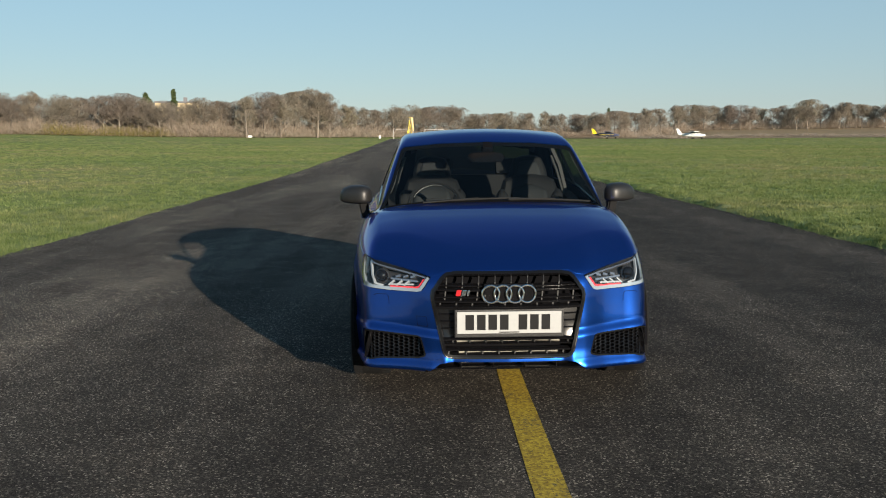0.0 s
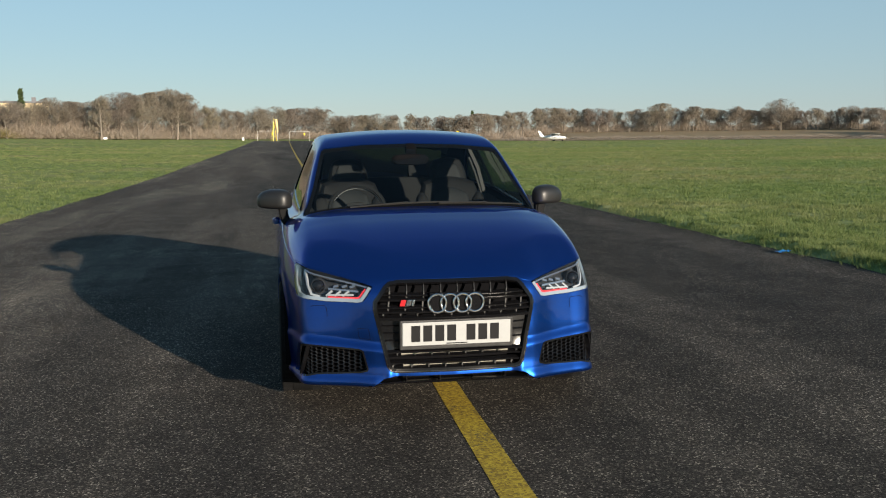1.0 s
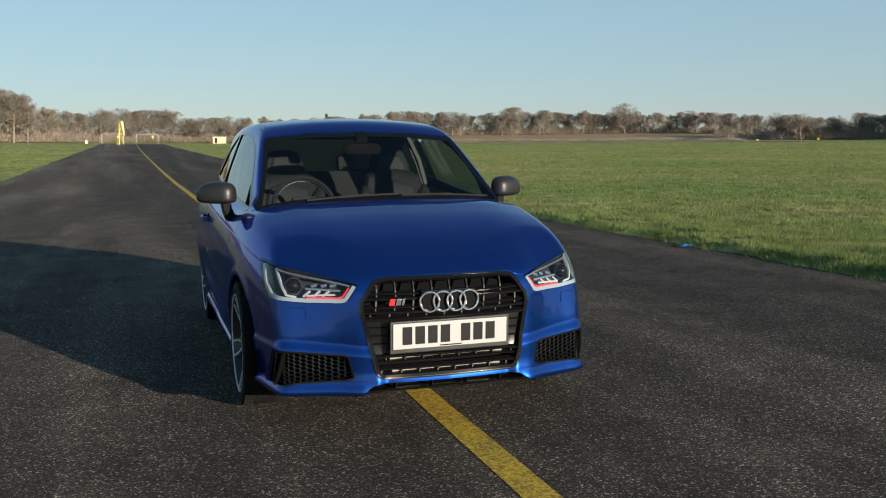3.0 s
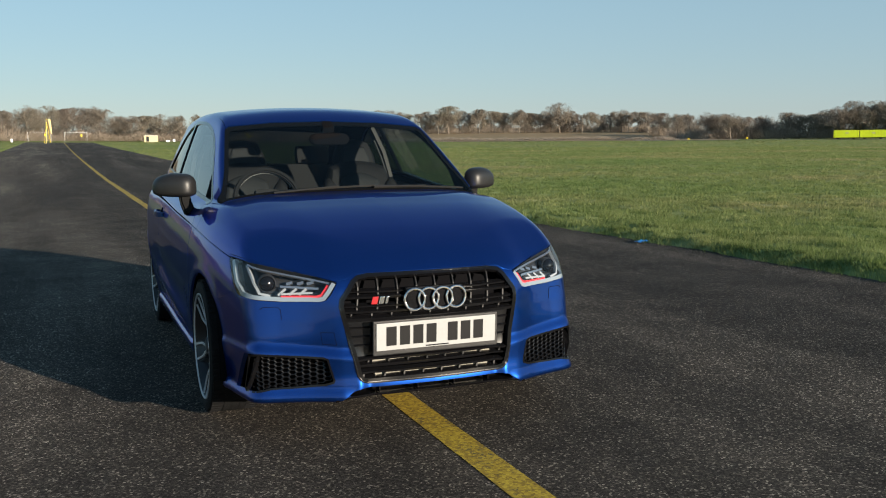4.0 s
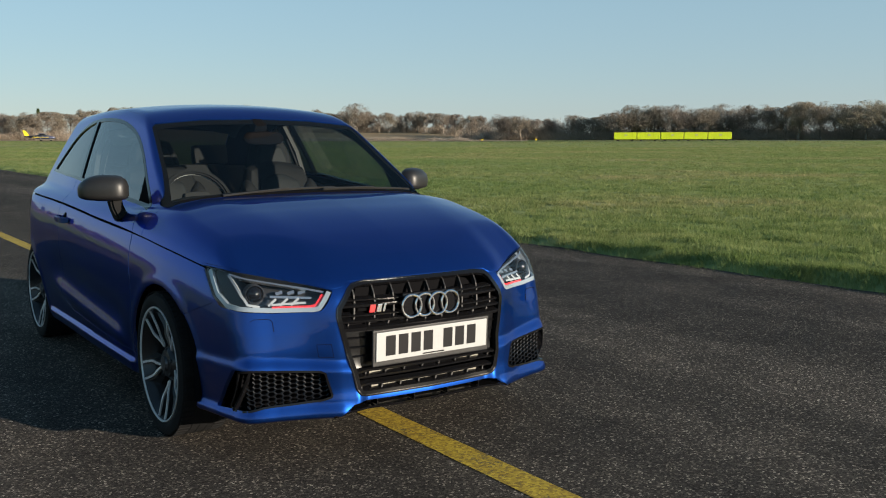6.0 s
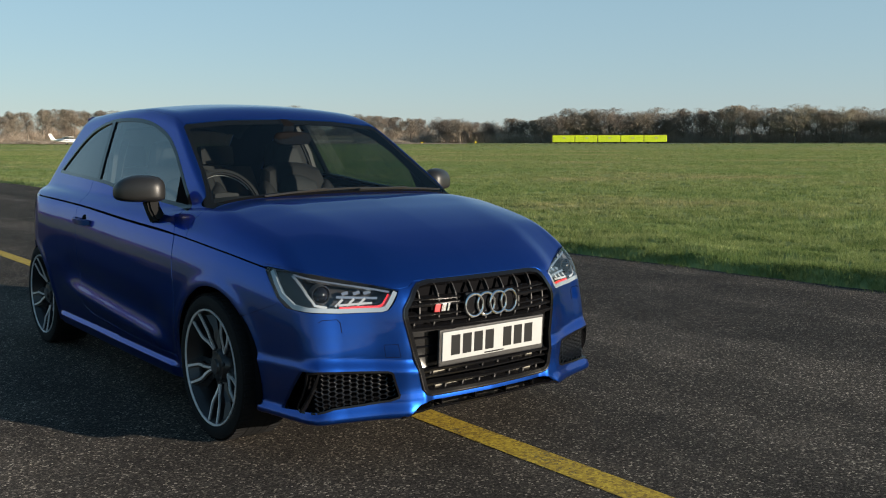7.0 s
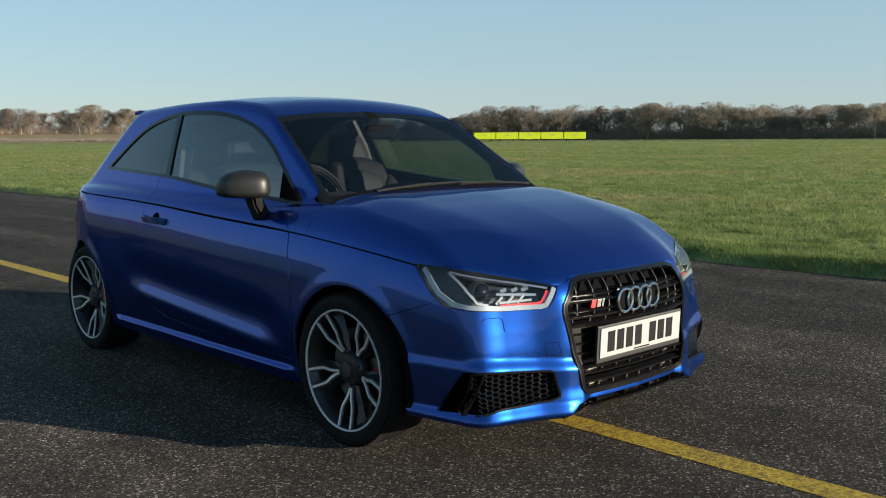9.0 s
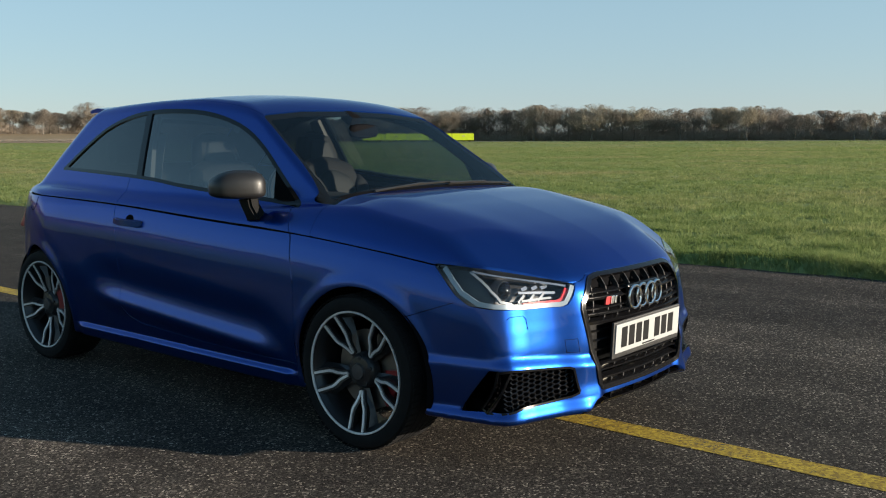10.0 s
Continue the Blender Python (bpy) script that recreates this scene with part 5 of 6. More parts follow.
# ---------------------------------------------------------------- wheels
def build_wheel():
    """A five-twin-spoke alloy wheel with its tyre, hub on the origin, face to -x."""
    w = new("wheel")
    w.parent = car
    tyre = [(0.10, 0.232), (0.108, 0.25), (0.112, 0.270), (0.104, 0.291), (0.085, 0.2995), (0.04, 0.302), (0, 0.302), (-0.04, 0.302), (-0.085, 0.2995), (-0.104, 0.291), (-0.112, 0.270), (-0.110, 0.25), (-0.102, 0.236)]
    part("tyre", turned(tyre, 72), RUBBER, w, "black low-profile tyre", True)
    bm = bmesh.new()
    for i in range(70):
        a = 2 * math.pi * i / 70
        for x0, x1 in ((-0.10, -0.052), (0.052, 0.10)):
            box(bm, ((x0 + x1) / 2, 0.301 * math.cos(a), 0.301 * math.sin(a)), (x1 - x0, 0.018, 0.0035), Euler((a - math.pi / 2, 0, 0)))
    for x0 in (-0.034, 0, 0.034):
        ring = turned([(x0 - 0.012, 0.3005), (x0 - 0.012, 0.3032), (x0 + 0.012, 0.3032), (x0 + 0.012, 0.3005)], 72)
        me = bpy.data.meshes.new("t")
        ring.to_mesh(me)
        ring.free()
        bm.from_mesh(me)
        bpy.data.meshes.remove(me)
    part("tread", bm, RUBBER, w)
    part("rim_lip", turned([(-0.104, 0.2325), (-0.109, 0.2335), (-0.110, 0.236), (-0.110, 0.240), (-0.104, 0.241)], 96), SILVER, w, "bright machined rim lip", True)
    part("barrel", turned([(-0.105, 0.233), (-0.094, 0.229), (-0.08, 0.220), (-0.03, 0.208), (0.05, 0.212), (0.10, 0.232)], 72), ANTHRACITE, w, "dark grey wheel barrel", True)

    def arm(bm, k, side, front):
        pts, wid = [], []
        for r, a, wd, x in ((0.080, 0.0, 0.0042, -0.064), (0.081, 3.6, 0.0045, -0.064), (0.098, 4.4, 0.0045, -0.068), (0.126, 7.6, 0.0048, -0.076), (0.144, 10.6, 0.0048, -0.081), (0.160, 11.4, 0.0048, -0.085), (0.205, 9.9, 0.0048, -0.094), (0.232, 9.0, 0.0052, -0.100)):
            t = radians(90 + 72 * k + side * a)
            pts.append(Vector((x - (0.0 if front else -0.016), r * math.cos(t), r * math.sin(t))))
            wid.append(wd if front else wd * 2.5)
        ribbon(bm, pts, wid, 0.003 if front else 0.013, ups=(-1, 0, 0))
    for k in range(5):
        spoke = bmesh.new()
        for side in (1, -1):
            arm(spoke, k, side, False)
        sp = part("spoke", spoke, ANTHRACITE, w, "dark grey twin spoke")
        for side in (1, -1):
            bm = bmesh.new()
            arm(bm, k, side, True)
            part("machined_face", bm, SILVER, sp, "bright machined spoke edge")
        # sloping blade on the outside of each arm
        bm = bmesh.new()
        for side in (1, -1):
            q = []
            for r, a, x in ((0.07, 3, -0.058), (0.15, 11.5, -0.078), (0.226, 10, -0.092), (0.226, 19, -0.045), (0.15, 20, -0.045), (0.07, 20, -0.045)):
                t = radians(90 + 72 * k + side * a)
                q.append(bm.verts.new((x, r * math.cos(t), r * math.sin(t))))
            bm.faces.new((q[0], q[1], q[4], q[5])), bm.faces.new((q[1], q[2], q[3], q[4]))
        part("blade", bm, ANTHRACITE, sp)
    hub = part("hub", turned([(-0.035, 0.075), (-0.06, 0.068), (-0.074, 0.056), (-0.078, 0.036), (-0.080, 0.0)], 48), ANTHRACITE, w, "dark grey wheel hub", True)
    part("cap", turned([(-0.078, 0.033), (-0.088, 0.030), (-0.090, 0.0)], 32), material("cap_grey", (0.10, 0.10, 0.105), 0.35, 0.6), hub, "grey wheel cap", True)
    for k in range(5):
        t = radians(90 + 36 + 72 * k)
        bm = turned([(-0.055, 0.011), (-0.074, 0.011), (-0.077, 0.008), (-0.077, 0)], 12)
        ob = part("bolt", bm, ANTHRACITE, hub)
        ob.location = (0, 0.052 * math.cos(t), 0.052 * math.sin(t))
    part("brake_disc", turned([(-0.02, 0.07), (-0.022, 0.158), (0.002, 0.158), (0.004, 0.07)], 64), material("brake_steel", (0.22, 0.21, 0.2), 0.4, 1.0), w, "worn steel brake disc", True)
    return w


CALIPER = material("caliper_red", (0.22, 0.012, 0.015), 0.4)
wheel = build_wheel()
wheel.matrix_local = pose(-0.722, 0.005, HUB_Z)
for x, y, rot in ((-0.698, WHEELBASE, 38), (0.722, 0, 9), (0.698, WHEELBASE, 40)):
    w = copy_thing(wheel, pose(x, y, HUB_Z, 0, 0, 0 if x < 0 else 180) @ pose(0, 0, 0, rot, 0, 0))
wheel.matrix_local = pose(-0.722, 0.005, HUB_Z) @ pose(0, 0, 0, 36, 0, 0)
for s in (-1, 1):
    for y in (0, WHEELBASE):
        bm = bmesh.new()
        a0 = 20 if y == 0 else 160
        rows = []
        for i in range(9):
            a = radians(a0 - 28 + 56 * i / 8 + (180 if y == 0 else 0))
            rows.append([bm.verts.new((s * (0.715 + x), y + r * math.cos(a), HUB_Z + r * math.sin(a))) for x, r in ((0.05, 0.105), (0.055, 0.17), (-0.03, 0.178), (-0.03, 0.105))])
        for r, q in zip(rows, rows[1:]):
            for k in range(4):
                bm.faces.new((r[k], r[(k + 1) % 4], q[(k + 1) % 4], q[k]))
        bm.faces.new(rows[0]), bm.faces.new(rows[-1][::-1])
        bmesh.ops.recalc_face_normals(bm, faces=bm.faces)
        part("brake_caliper", bm, CALIPER, car, "red painted brake caliper")


# ---------------------------------------------------------------- grille, plate and badges
def nose_loop(points, deep):
    return [nose(x, z, deep)[0] for x, z in points]


def rounded(points, per=4):
    """The half outline mirrored into a closed one, with points between."""
    half = [p for p in points if p[0] >= 0]
    loop = half + [(-x, z) for x, z in reversed(half)]
    out = []
    for (ax, az), (bx, bz) in zip(loop, loop[1:] + loop[:1]):
        out += [(ax + (bx - ax) * i / per, az + (bz - az) * i / per) for i in range(per)]
    return out


grille = new("grille")
grille.parent = car
tagged(grille, "gloss black single-frame radiator grille")
outline = rounded(GRILLE)
bm = bmesh.new()
cz = 0.475
ribbon(bm, [nose(x * 0.985, cz + (z - cz) * 0.985, 0.004)[0] for x, z in outline], 0.010, 0.008, True, [nose(x, z)[1] for x, z in outline])
part("surround", bm, GLOSS_BLACK, grille, "gloss black grille surround", True)
bm = bmesh.new()
ribbon(bm, [nose(x * 1.0, cz + (z - cz) * 1.0, -0.002)[0] for x, z in outline], 0.0011, 0.0025, True, [nose(x, z)[1] for x, z in outline])
part("bright_edge", bm, DARK_CHROME, grille, "thin bright grille edge", True)
bm = bmesh.new()
ring_a = [bm.verts.new(nose(x, z, 0.004)[0]) for x, z in outline]
ring_b = [bm.verts.new(nose(x * 0.96, cz + (z - cz) * 0.96, 0.004)[0] + Vector((0, 0.085, 0))) for x, z in outline]
for i in range(len(outline)):
    j = (i + 1) % len(outline)
    bm.faces.new((ring_a[i], ring_a[j], ring_b[j], ring_b[i]))
bm.faces.new(ring_b)
part("recess", bm, SHELL, grille, "black recess behind the grille")


def grille_half(z):
    return float(np.interp(z, [0.262, 0.287, 0.545, 0.57, 0.595, 0.663, 0.687], [0.30, 0.327, 0.383, 0.386, 0.382, 0.335, 0.28]))


def slat(z, deep, half_w, half_t, mat=None, label=""):
    h = grille_half(z) - 0.008
    bm = bmesh.new()
    ribbon(bm, [nose(x, z, deep)[0] for x in np.linspace(-h, h, 25)], half_w, half_t, ups=(0, -1, -0.35))
    return part("slat", bm, mat or SLAT, grille, label, True)


for z, w_, deep in ((0.632, 0.0032, 0.020), (0.607, 0.0045, 0.014), (0.571, 0.0032, 0.020), (0.548, 0.0045, 0.014), (0.519, 0.0065, 0.010), (0.357, 0.0045, 0.014), (0.332, 0.0032, 0.020), (0.303, 0.0045, 0.014), (0.279, 0.0032, 0.020)):
    slat(z, deep, w_, 0.014)
for row, (z0, z1) in enumerate(((0.612, 0.68), (0.55, 0.602), (0.52, 0.545), (0.336, 0.357), (0.28, 0.30))):
    h = grille_half((z0 + z1) / 2) - 0.03
    for x in np.arange(-h + 0.03 * (row % 2), h, 0.082):
        bm = bmesh.new()
        ribbon(bm, [nose(x + 0.006 * t, z0 + (z1 - z0) * t, 0.022)[0] for t in (0, 0.5, 1)], 0.0028, 0.010, ups=(0, -1, 0))
        part("fin", bm, PLASTIC, grille)
# flat carrier beside and behind the plate, with its thin bars
bm = bmesh.new()
rows = []
for z in (0.512, 0.48, 0.44, 0.40, 0.366):
    h = grille_half(z) - 0.006
    rows.append([bm.verts.new(nose(x, z, 0.020)[0]) for x in np.linspace(-h, h, 25)])
for r, q in zip(rows, rows[1:]):
    for k in range(24):
        bm.faces.new((r[k], r[k + 1], q[k + 1], q[k]))
part("plate_carrier", bm, SLAT, grille, "gloss black panel behind the plate", True)
for z in (0.480, 0.444, 0.408):
    slat(z, 0.017, 0.0022, 0.006)
bm = bmesh.new()
box(bm, (0, -0.742, 0.344), (0.52, 0.02, 0.018)), box(bm, (0, -0.742, 0.291), (0.50, 0.02, 0.020))
part("cooler", bm, material("aluminium_cooler", (0.22, 0.205, 0.17), 0.6, 0.1, 0, 40, 0.3), grille, "pale aluminium cooler behind the slats")

for i in range(4):
    bm = bmesh.new()
    R, r = 0.0425, 0.0048
    cx = (i - 1.5) * 0.0605
    ring = []
    for a in range(40):
        t = 2 * math.pi * a / 40
        ring.append((cx + R * math.cos(t), 0, 0.585 + R * 1.02 * math.sin(t)))
    pts = [Vector((x, -0.797 + 0.25 * x * x + 0.003 * (i % 2), z)) for x, _, z in ring]
    loops = []
    for p_ in pts:
        out_ = Vector((p_.x - cx, 0, p_.z - 0.585)).normalized()
        loops.append([bm.verts.new(p_ + out_ * (r + 0.0010) * math.cos(radians(36 * k)) + Vector((0, -1, 0)) * 0.0060 * math.sin(radians(36 * k))) for k in range(10)])
    for a_, b_ in zip(loops, loops[1:] + loops[:1]):
        for k in range(10):
            bm.faces.new((a_[k], a_[(k + 1) % 10], b_[(k + 1) % 10], b_[k]))
    bmesh.ops.recalc_face_normals(bm, faces=bm.faces)
    part("badge_ring", bm, CHROME, grille, "polished chrome badge ring", True)
bm = bmesh.new()
box(bm, (0, -0.775, 0.585), (0.25, 0.02, 0.10), bevel=0.009)
part("badge_carrier", bm, GLOSS_BLACK, grille, "gloss black badge carrier")
badge = new("model_badge")
badge.parent = grille
for x0, x1, mat, lab in ((-0.262, -0.238, RED, "red enamel badge half"), (-0.232, -0.212, CHROME, "chrome badge half"), (-0.206, -0.196, CHROME, "chrome badge half")):
    bm = bmesh.new()
    c, nn = nose((x0 + x1) / 2, 0.588, 0.0)
    box(bm, c + Vector((0, 0.004, 0)), (x1 - x0, 0.008, 0.030), Euler((0, 0, radians(-9))), 0.002)
    for v in bm.verts:
        v.co.x += 0.25 * (v.co.z - 0.588)
    part("badge_plate", bm, mat, badge, lab)

number_plate = new("number_plate")
number_plate.parent = car
tagged(number_plate, "white front number plate with dark characters in a black holder")
number_plate.matrix_local = pose(0, -0.807, 0.4445, 3, 0, 0)
bm = bmesh.new()
box(bm, (0, 0.008, -0.006), (0.545, 0.012, 0.142), bevel=0.005)
part("holder", bm, PLASTIC, number_plate, "black plastic plate holder")
bm = bmesh.new()
box(bm, (0, 0, 0), (0.52, 0.006, 0.111), bevel=0.002)
part("plate", bm, PLATE_WHITE, number_plate, "white reflective plate")
for i in range(7):
    x = -0.197 + 0.0572 * i + (0.036 if i > 3 else 0)
    bm = bmesh.new()
    box(bm, (x, -0.0036, 0.002), (0.043, 0.0012, 0.078))
    part("character_bar", bm, PLATE_BLACK, number_plate, "dark character bar")
bm = bmesh.new()
box(bm, (0, -0.0036, -0.049), (0.10, 0.0012, 0.005))
part("maker_bar", bm, PLATE_BLACK, number_plate, "small dark maker's bar")

# fine seams of the lamp washers and the towing eye's cover
for s in (1, -1):
    bm = bmesh.new()
    pts = [(0.681, 0.559), (0.667, 0.567), (0.614, 0.567), (0.604, 0.555), (0.602, 0.518)]
    ribbon(bm, [nose(s * x, z, 0.0002)[0] for x, z in pts], 0.0011, 0.0012, ups=[nose(s * x, z)[1] for x, z in pts])
    part("washer_seam", bm, SHELL, bumper_panel, "dark seam of a headlamp washer")
bm = bmesh.new()
pts = [(-0.461, 0.465), (-0.413, 0.465), (-0.405, 0.415), (-0.456, 0.418)]
ribbon(bm, [nose(x, z, 0.0002)[0] for x, z in pts], 0.001, 0.0012, True, [nose(x, z)[1] for x, z in pts])
part("cover_seam", bm, SHELL, bumper_panel, "dark seam of the towing-eye cover")

# splitter and its struts under the bumper
bm = bmesh.new()
rows = []
for x in np.linspace(-0.42, 0.42, 29):
    y = float(front_face(abs(x), 0.20)) + 0.004
    rise_ = 0.0 if abs(x) < 0.36 else -0.014 * (abs(x) - 0.36) / 0.06
    rows.append([bm.verts.new((x, y + dy, z + rise_)) for dy, z in ((0.0, 0.202), (-0.004, 0.211), (0.10, 0.217), (0.10, 0.19))])
for r, q in zip(rows, rows[1:]):
    for k in range(4):
        bm.faces.new((r[k], r[(k + 1) % 4], q[(k + 1) % 4], q[k]))
bm.faces.new(rows[0]), bm.faces.new(rows[-1][::-1])
bmesh.ops.recalc_face_normals(bm, faces=bm.faces)
splitter = part("splitter", bm, GLOSS_BLACK, car, "gloss black front splitter")
for x in (-0.24, -0.08, 0.08, 0.24):
    bm = bmesh.new()
    y = float(front_face(abs(x), 0.22))
    box(bm, (x, y + 0.025, 0.228), (0.0035, 0.05, 0.026), bevel=0.001)
    part("strut", bm, DARK_CHROME, splitter, "bright splitter strut")
bm = bmesh.new()
box(bm, (0, -0.70, 0.225), (0.72, 0.02, 0.06))
part("slot_back", bm, SHELL, splitter)
bm = bmesh.new()
box(bm, (0, -0.715, 0.230), (0.5, 0.02, 0.010))
part("cooler_edge", bm, bpy.data.materials["aluminium_cooler"], splitter, "pale metal edge in the lower slot")


# ---------------------------------------------------------------- side vents with honeycomb
def vent(s):
    v = new("bumper_vent")
    v.parent = car
    tagged(v, "black honeycomb bumper vent")
    loop = []
    for (ax, az), (bx, bz) in zip(VENT_LOOP, VENT_LOOP[1:] + VENT_LOOP[:1]):
        loop += [(ax + (bx - ax) * i / 5, az + (bz - az) * i / 5) for i in range(5)]
    cx, cz = 0.58, 0.305
    bm = bmesh.new()
    ribbon(bm, [nose(s * (cx + (x - cx) * 0.985), cz + (z - cz) * 0.965, 0.004)[0] for x, z in loop], 0.004, 0.005, True, [nose(s * x, z)[1] for x, z in loop])
    part("vent_frame", bm, GLOSS_BLACK, v, "gloss black vent frame", True)
    bm = bmesh.new()
    a = [bm.verts.new(nose(s * x, z, 0.002)[0]) for x, z in loop]
    b = [bm.verts.new(nose(s * (cx + (x - cx) * 0.96), cz + (z - cz) * 0.94, 0.050)[0]) for x, z in loop]
    for i in range(len(loop)):
        j = (i + 1) % len(loop)
        bm.faces.new((a[i], a[j], b[j], b[i]))
    bm.faces.new(b)
    bmesh.ops.triangulate(bm, faces=bm.faces[-1:])
    part("vent_recess", bm, SHELL, v)
    inside = polygon(VENT_LOOP, (0, 2))
    bm = bmesh.new()
    hx, hz = 0.034, 0.0165
    for row in range(-8, 12):
        for col in range(-9, 10):
            x0 = 0.575 + 0.75 * hx * col
            z0 = 0.305 + hz * (row + 0.5 * (col % 2))
            if float(inside(np.array([[x0, 0, z0]]))[0]) > -0.008 or x0 > 0.688 + 0.22 * (0.38 - z0):
                continue
            outer, inner = [], []
            for k in range(6):
                t = radians(60 * k)
                for f_, dp, bag in ((0.99, 0.018, outer), (0.74, 0.020, inner)):
                    bag.append((s * (x0 + 0.5 * hx * f_ * math.cos(t)), z0 + 0.5 * hz * f_ * math.sin(t) * 1.155, dp))
            o = [bm.verts.new(nose(x, z, d)[0]) for x, z, d in outer]
            i_ = [bm.verts.new(nose(x, z, d)[0]) for x, z, d in inner]
            d_ = [bm.verts.new(nose(x, z, d + 0.014)[0]) for x, z, d in inner]
            for k in range(6):
                m_ = (k + 1) % 6
                bm.faces.new((o[k], o[m_], i_[m_], i_[k]))
                bm.faces.new((i_[k], i_[m_], d_[m_], d_[k]))
    bmesh.ops.recalc_face_normals(bm, faces=bm.faces)
    part("honeycomb", bm, SLAT, v, "gloss black honeycomb mesh")
    bm = bmesh.new()
    pts = [(0.700, 0.380), (0.712, 0.34), (0.722, 0.30), (0.735, 0.228)]
    ribbon(bm, [nose(s * x, z, 0.010)[0] for x, z in pts], 0.004, 0.012, ups=[nose(s * x, z)[1] for x, z in pts])
    part("vent_blade", bm, GLOSS_BLACK, v, "gloss black air-curtain blade")


for s in (1, -1):
    vent(s)


# ---------------------------------------------------------------- headlamps
HOUSING = material("lamp_housing", (0.045, 0.047, 0.052), 0.35, 0.4)
BEZEL = material("lamp_bezel", (0.55, 0.56, 0.58), 0.25, 0.9)
LENS_RED = material("lamp_red", (0.75, 0.03, 0.04), 0.3, 0.0, 0.6)
LENS_WHITE = material("lamp_white", (0.31, 0.335, 0.36), 0.25, 0.0, 0.5)
LAMP_GREY = material("lamp_grey", (0.26, 0.31, 0.36), 0.3, 0.2, 0.3)


def headlamp(s):
    h = new("headlamp")
    h.parent = car
    tagged(h, "clear headlamp with projector, bright strips and a red lower strip")
    q = lamp_skin if s > 0 else mirrored(lamp_skin, False)
    ob = mesh_object("lens", q[0], q[2], CLEAR, h, "clear headlamp lens", q[1])
    ob.visible_shadow = False
    p_, n_, f_ = edged((q[0] - q[1] * 0.003, q[1], q[2]), 0.06)
    edge_only = f_[len(q[2]):]
    mesh_object("lamp_bowl", p_, edge_only, HOUSING, h, "", None)
    mesh_object("back_plate", q[0] - q[1] * 0.058, q[2], HOUSING, h, "dark grey lamp housing", q[1])

    def strip(name, pts, half_w, deep, mat, label="", half_t=0.006):
        bm = bmesh.new()
        pp = []
        for (ax, az), (bx, bz) in zip(pts, pts[1:]):
            pp += [(ax + (bx - ax) * i / 6, az + (bz - az) * i / 6) for i in range(6)]
        pp.append(pts[-1])
        ribbon(bm, [nose(s * x, z, deep)[0] for x, z in pp], half_w, half_t, ups=[nose(s * x, z)[1] for x, z in pp])
        return part(name, bm, mat, h, label, True)
    strip("edge_trim", [(0.740, 0.734), (0.745, 0.69), (0.746, 0.65), (0.736, 0.614), (0.712, 0.607), (0.60, 0.597), (0.462, 0.595), (0.443, 0.600), (0.402, 0.660)], 0.0085, 0.009, LAMP_GREY, "pale lamp edge trim")
    strip("outer_bezel", [(0.715, 0.728), (0.703, 0.665), (0.682, 0.622), (0.64, 0.612)], 0.0045, 0.022, LENS_WHITE, "white outer light guide")
    strip("top_bezel", [(0.712, 0.730), (0.56, 0.695), (0.42, 0.662)], 0.0038, 0.020, BEZEL, "silver upper strip")
    strip("red_strip", [(0.60, 0.604), (0.47, 0.604), (0.452, 0.610), (0.424, 0.652)], 0.0075, 0.016, LENS_RED, "red lower strip")
    strip("inner_strip", [(0.60, 0.618), (0.485, 0.622)], 0.004, 0.020, LENS_WHITE, "white light guide")
    strip("mid_strip", [(0.60, 0.652), (0.465, 0.641)], 0.0045, 0.026, BEZEL, "silver dividing strip")
    for x in (0.585, 0.545, 0.508):
        strip("reflector", [(x + 0.026, 0.614), (x - 0.004, 0.642)], 0.0042, 0.024, LENS_WHITE, "pale reflector step")
    for x in (0.565, 0.525, 0.49):
        strip("upper_reflector", [(x + 0.012, 0.664), (x - 0.012, 0.671)], 0.006, 0.034, BEZEL, "silver reflector")
    c, nn = nose(s * 0.648, 0.668, 0.030)
    turn = Vector((-1, 0, 0)).rotation_difference(Vector((0.15 * s, -0.98, 0.0))).to_matrix().to_4x4()
    for name, prof, mat, lab in (("projector_ring", [(0.03, 0.037), (-0.004, 0.0355), (-0.006, 0.033), (0.0, 0.031)], HOUSING, "silver projector ring"), ("projector_lens", [(0.004, 0.0315), (-0.006, 0.029), (-0.016, 0.022), (-0.022, 0.012), (-0.024, 0.0)], GLOSS_BLACK, "dark glass projector lens")):
        ob = part(name, turned(prof, 40), mat, h, lab, True)
        ob.matrix_local = Matrix.Translation(c) @ turn


for s in (1, -1):
    headlamp(s)


# ---------------------------------------------------------------- mirrors, handles, spoiler
CARBON = material("matt_black_cap", (0.013, 0.013, 0.0135), 0.45, 0.0, 0.1, 220, 0.4)


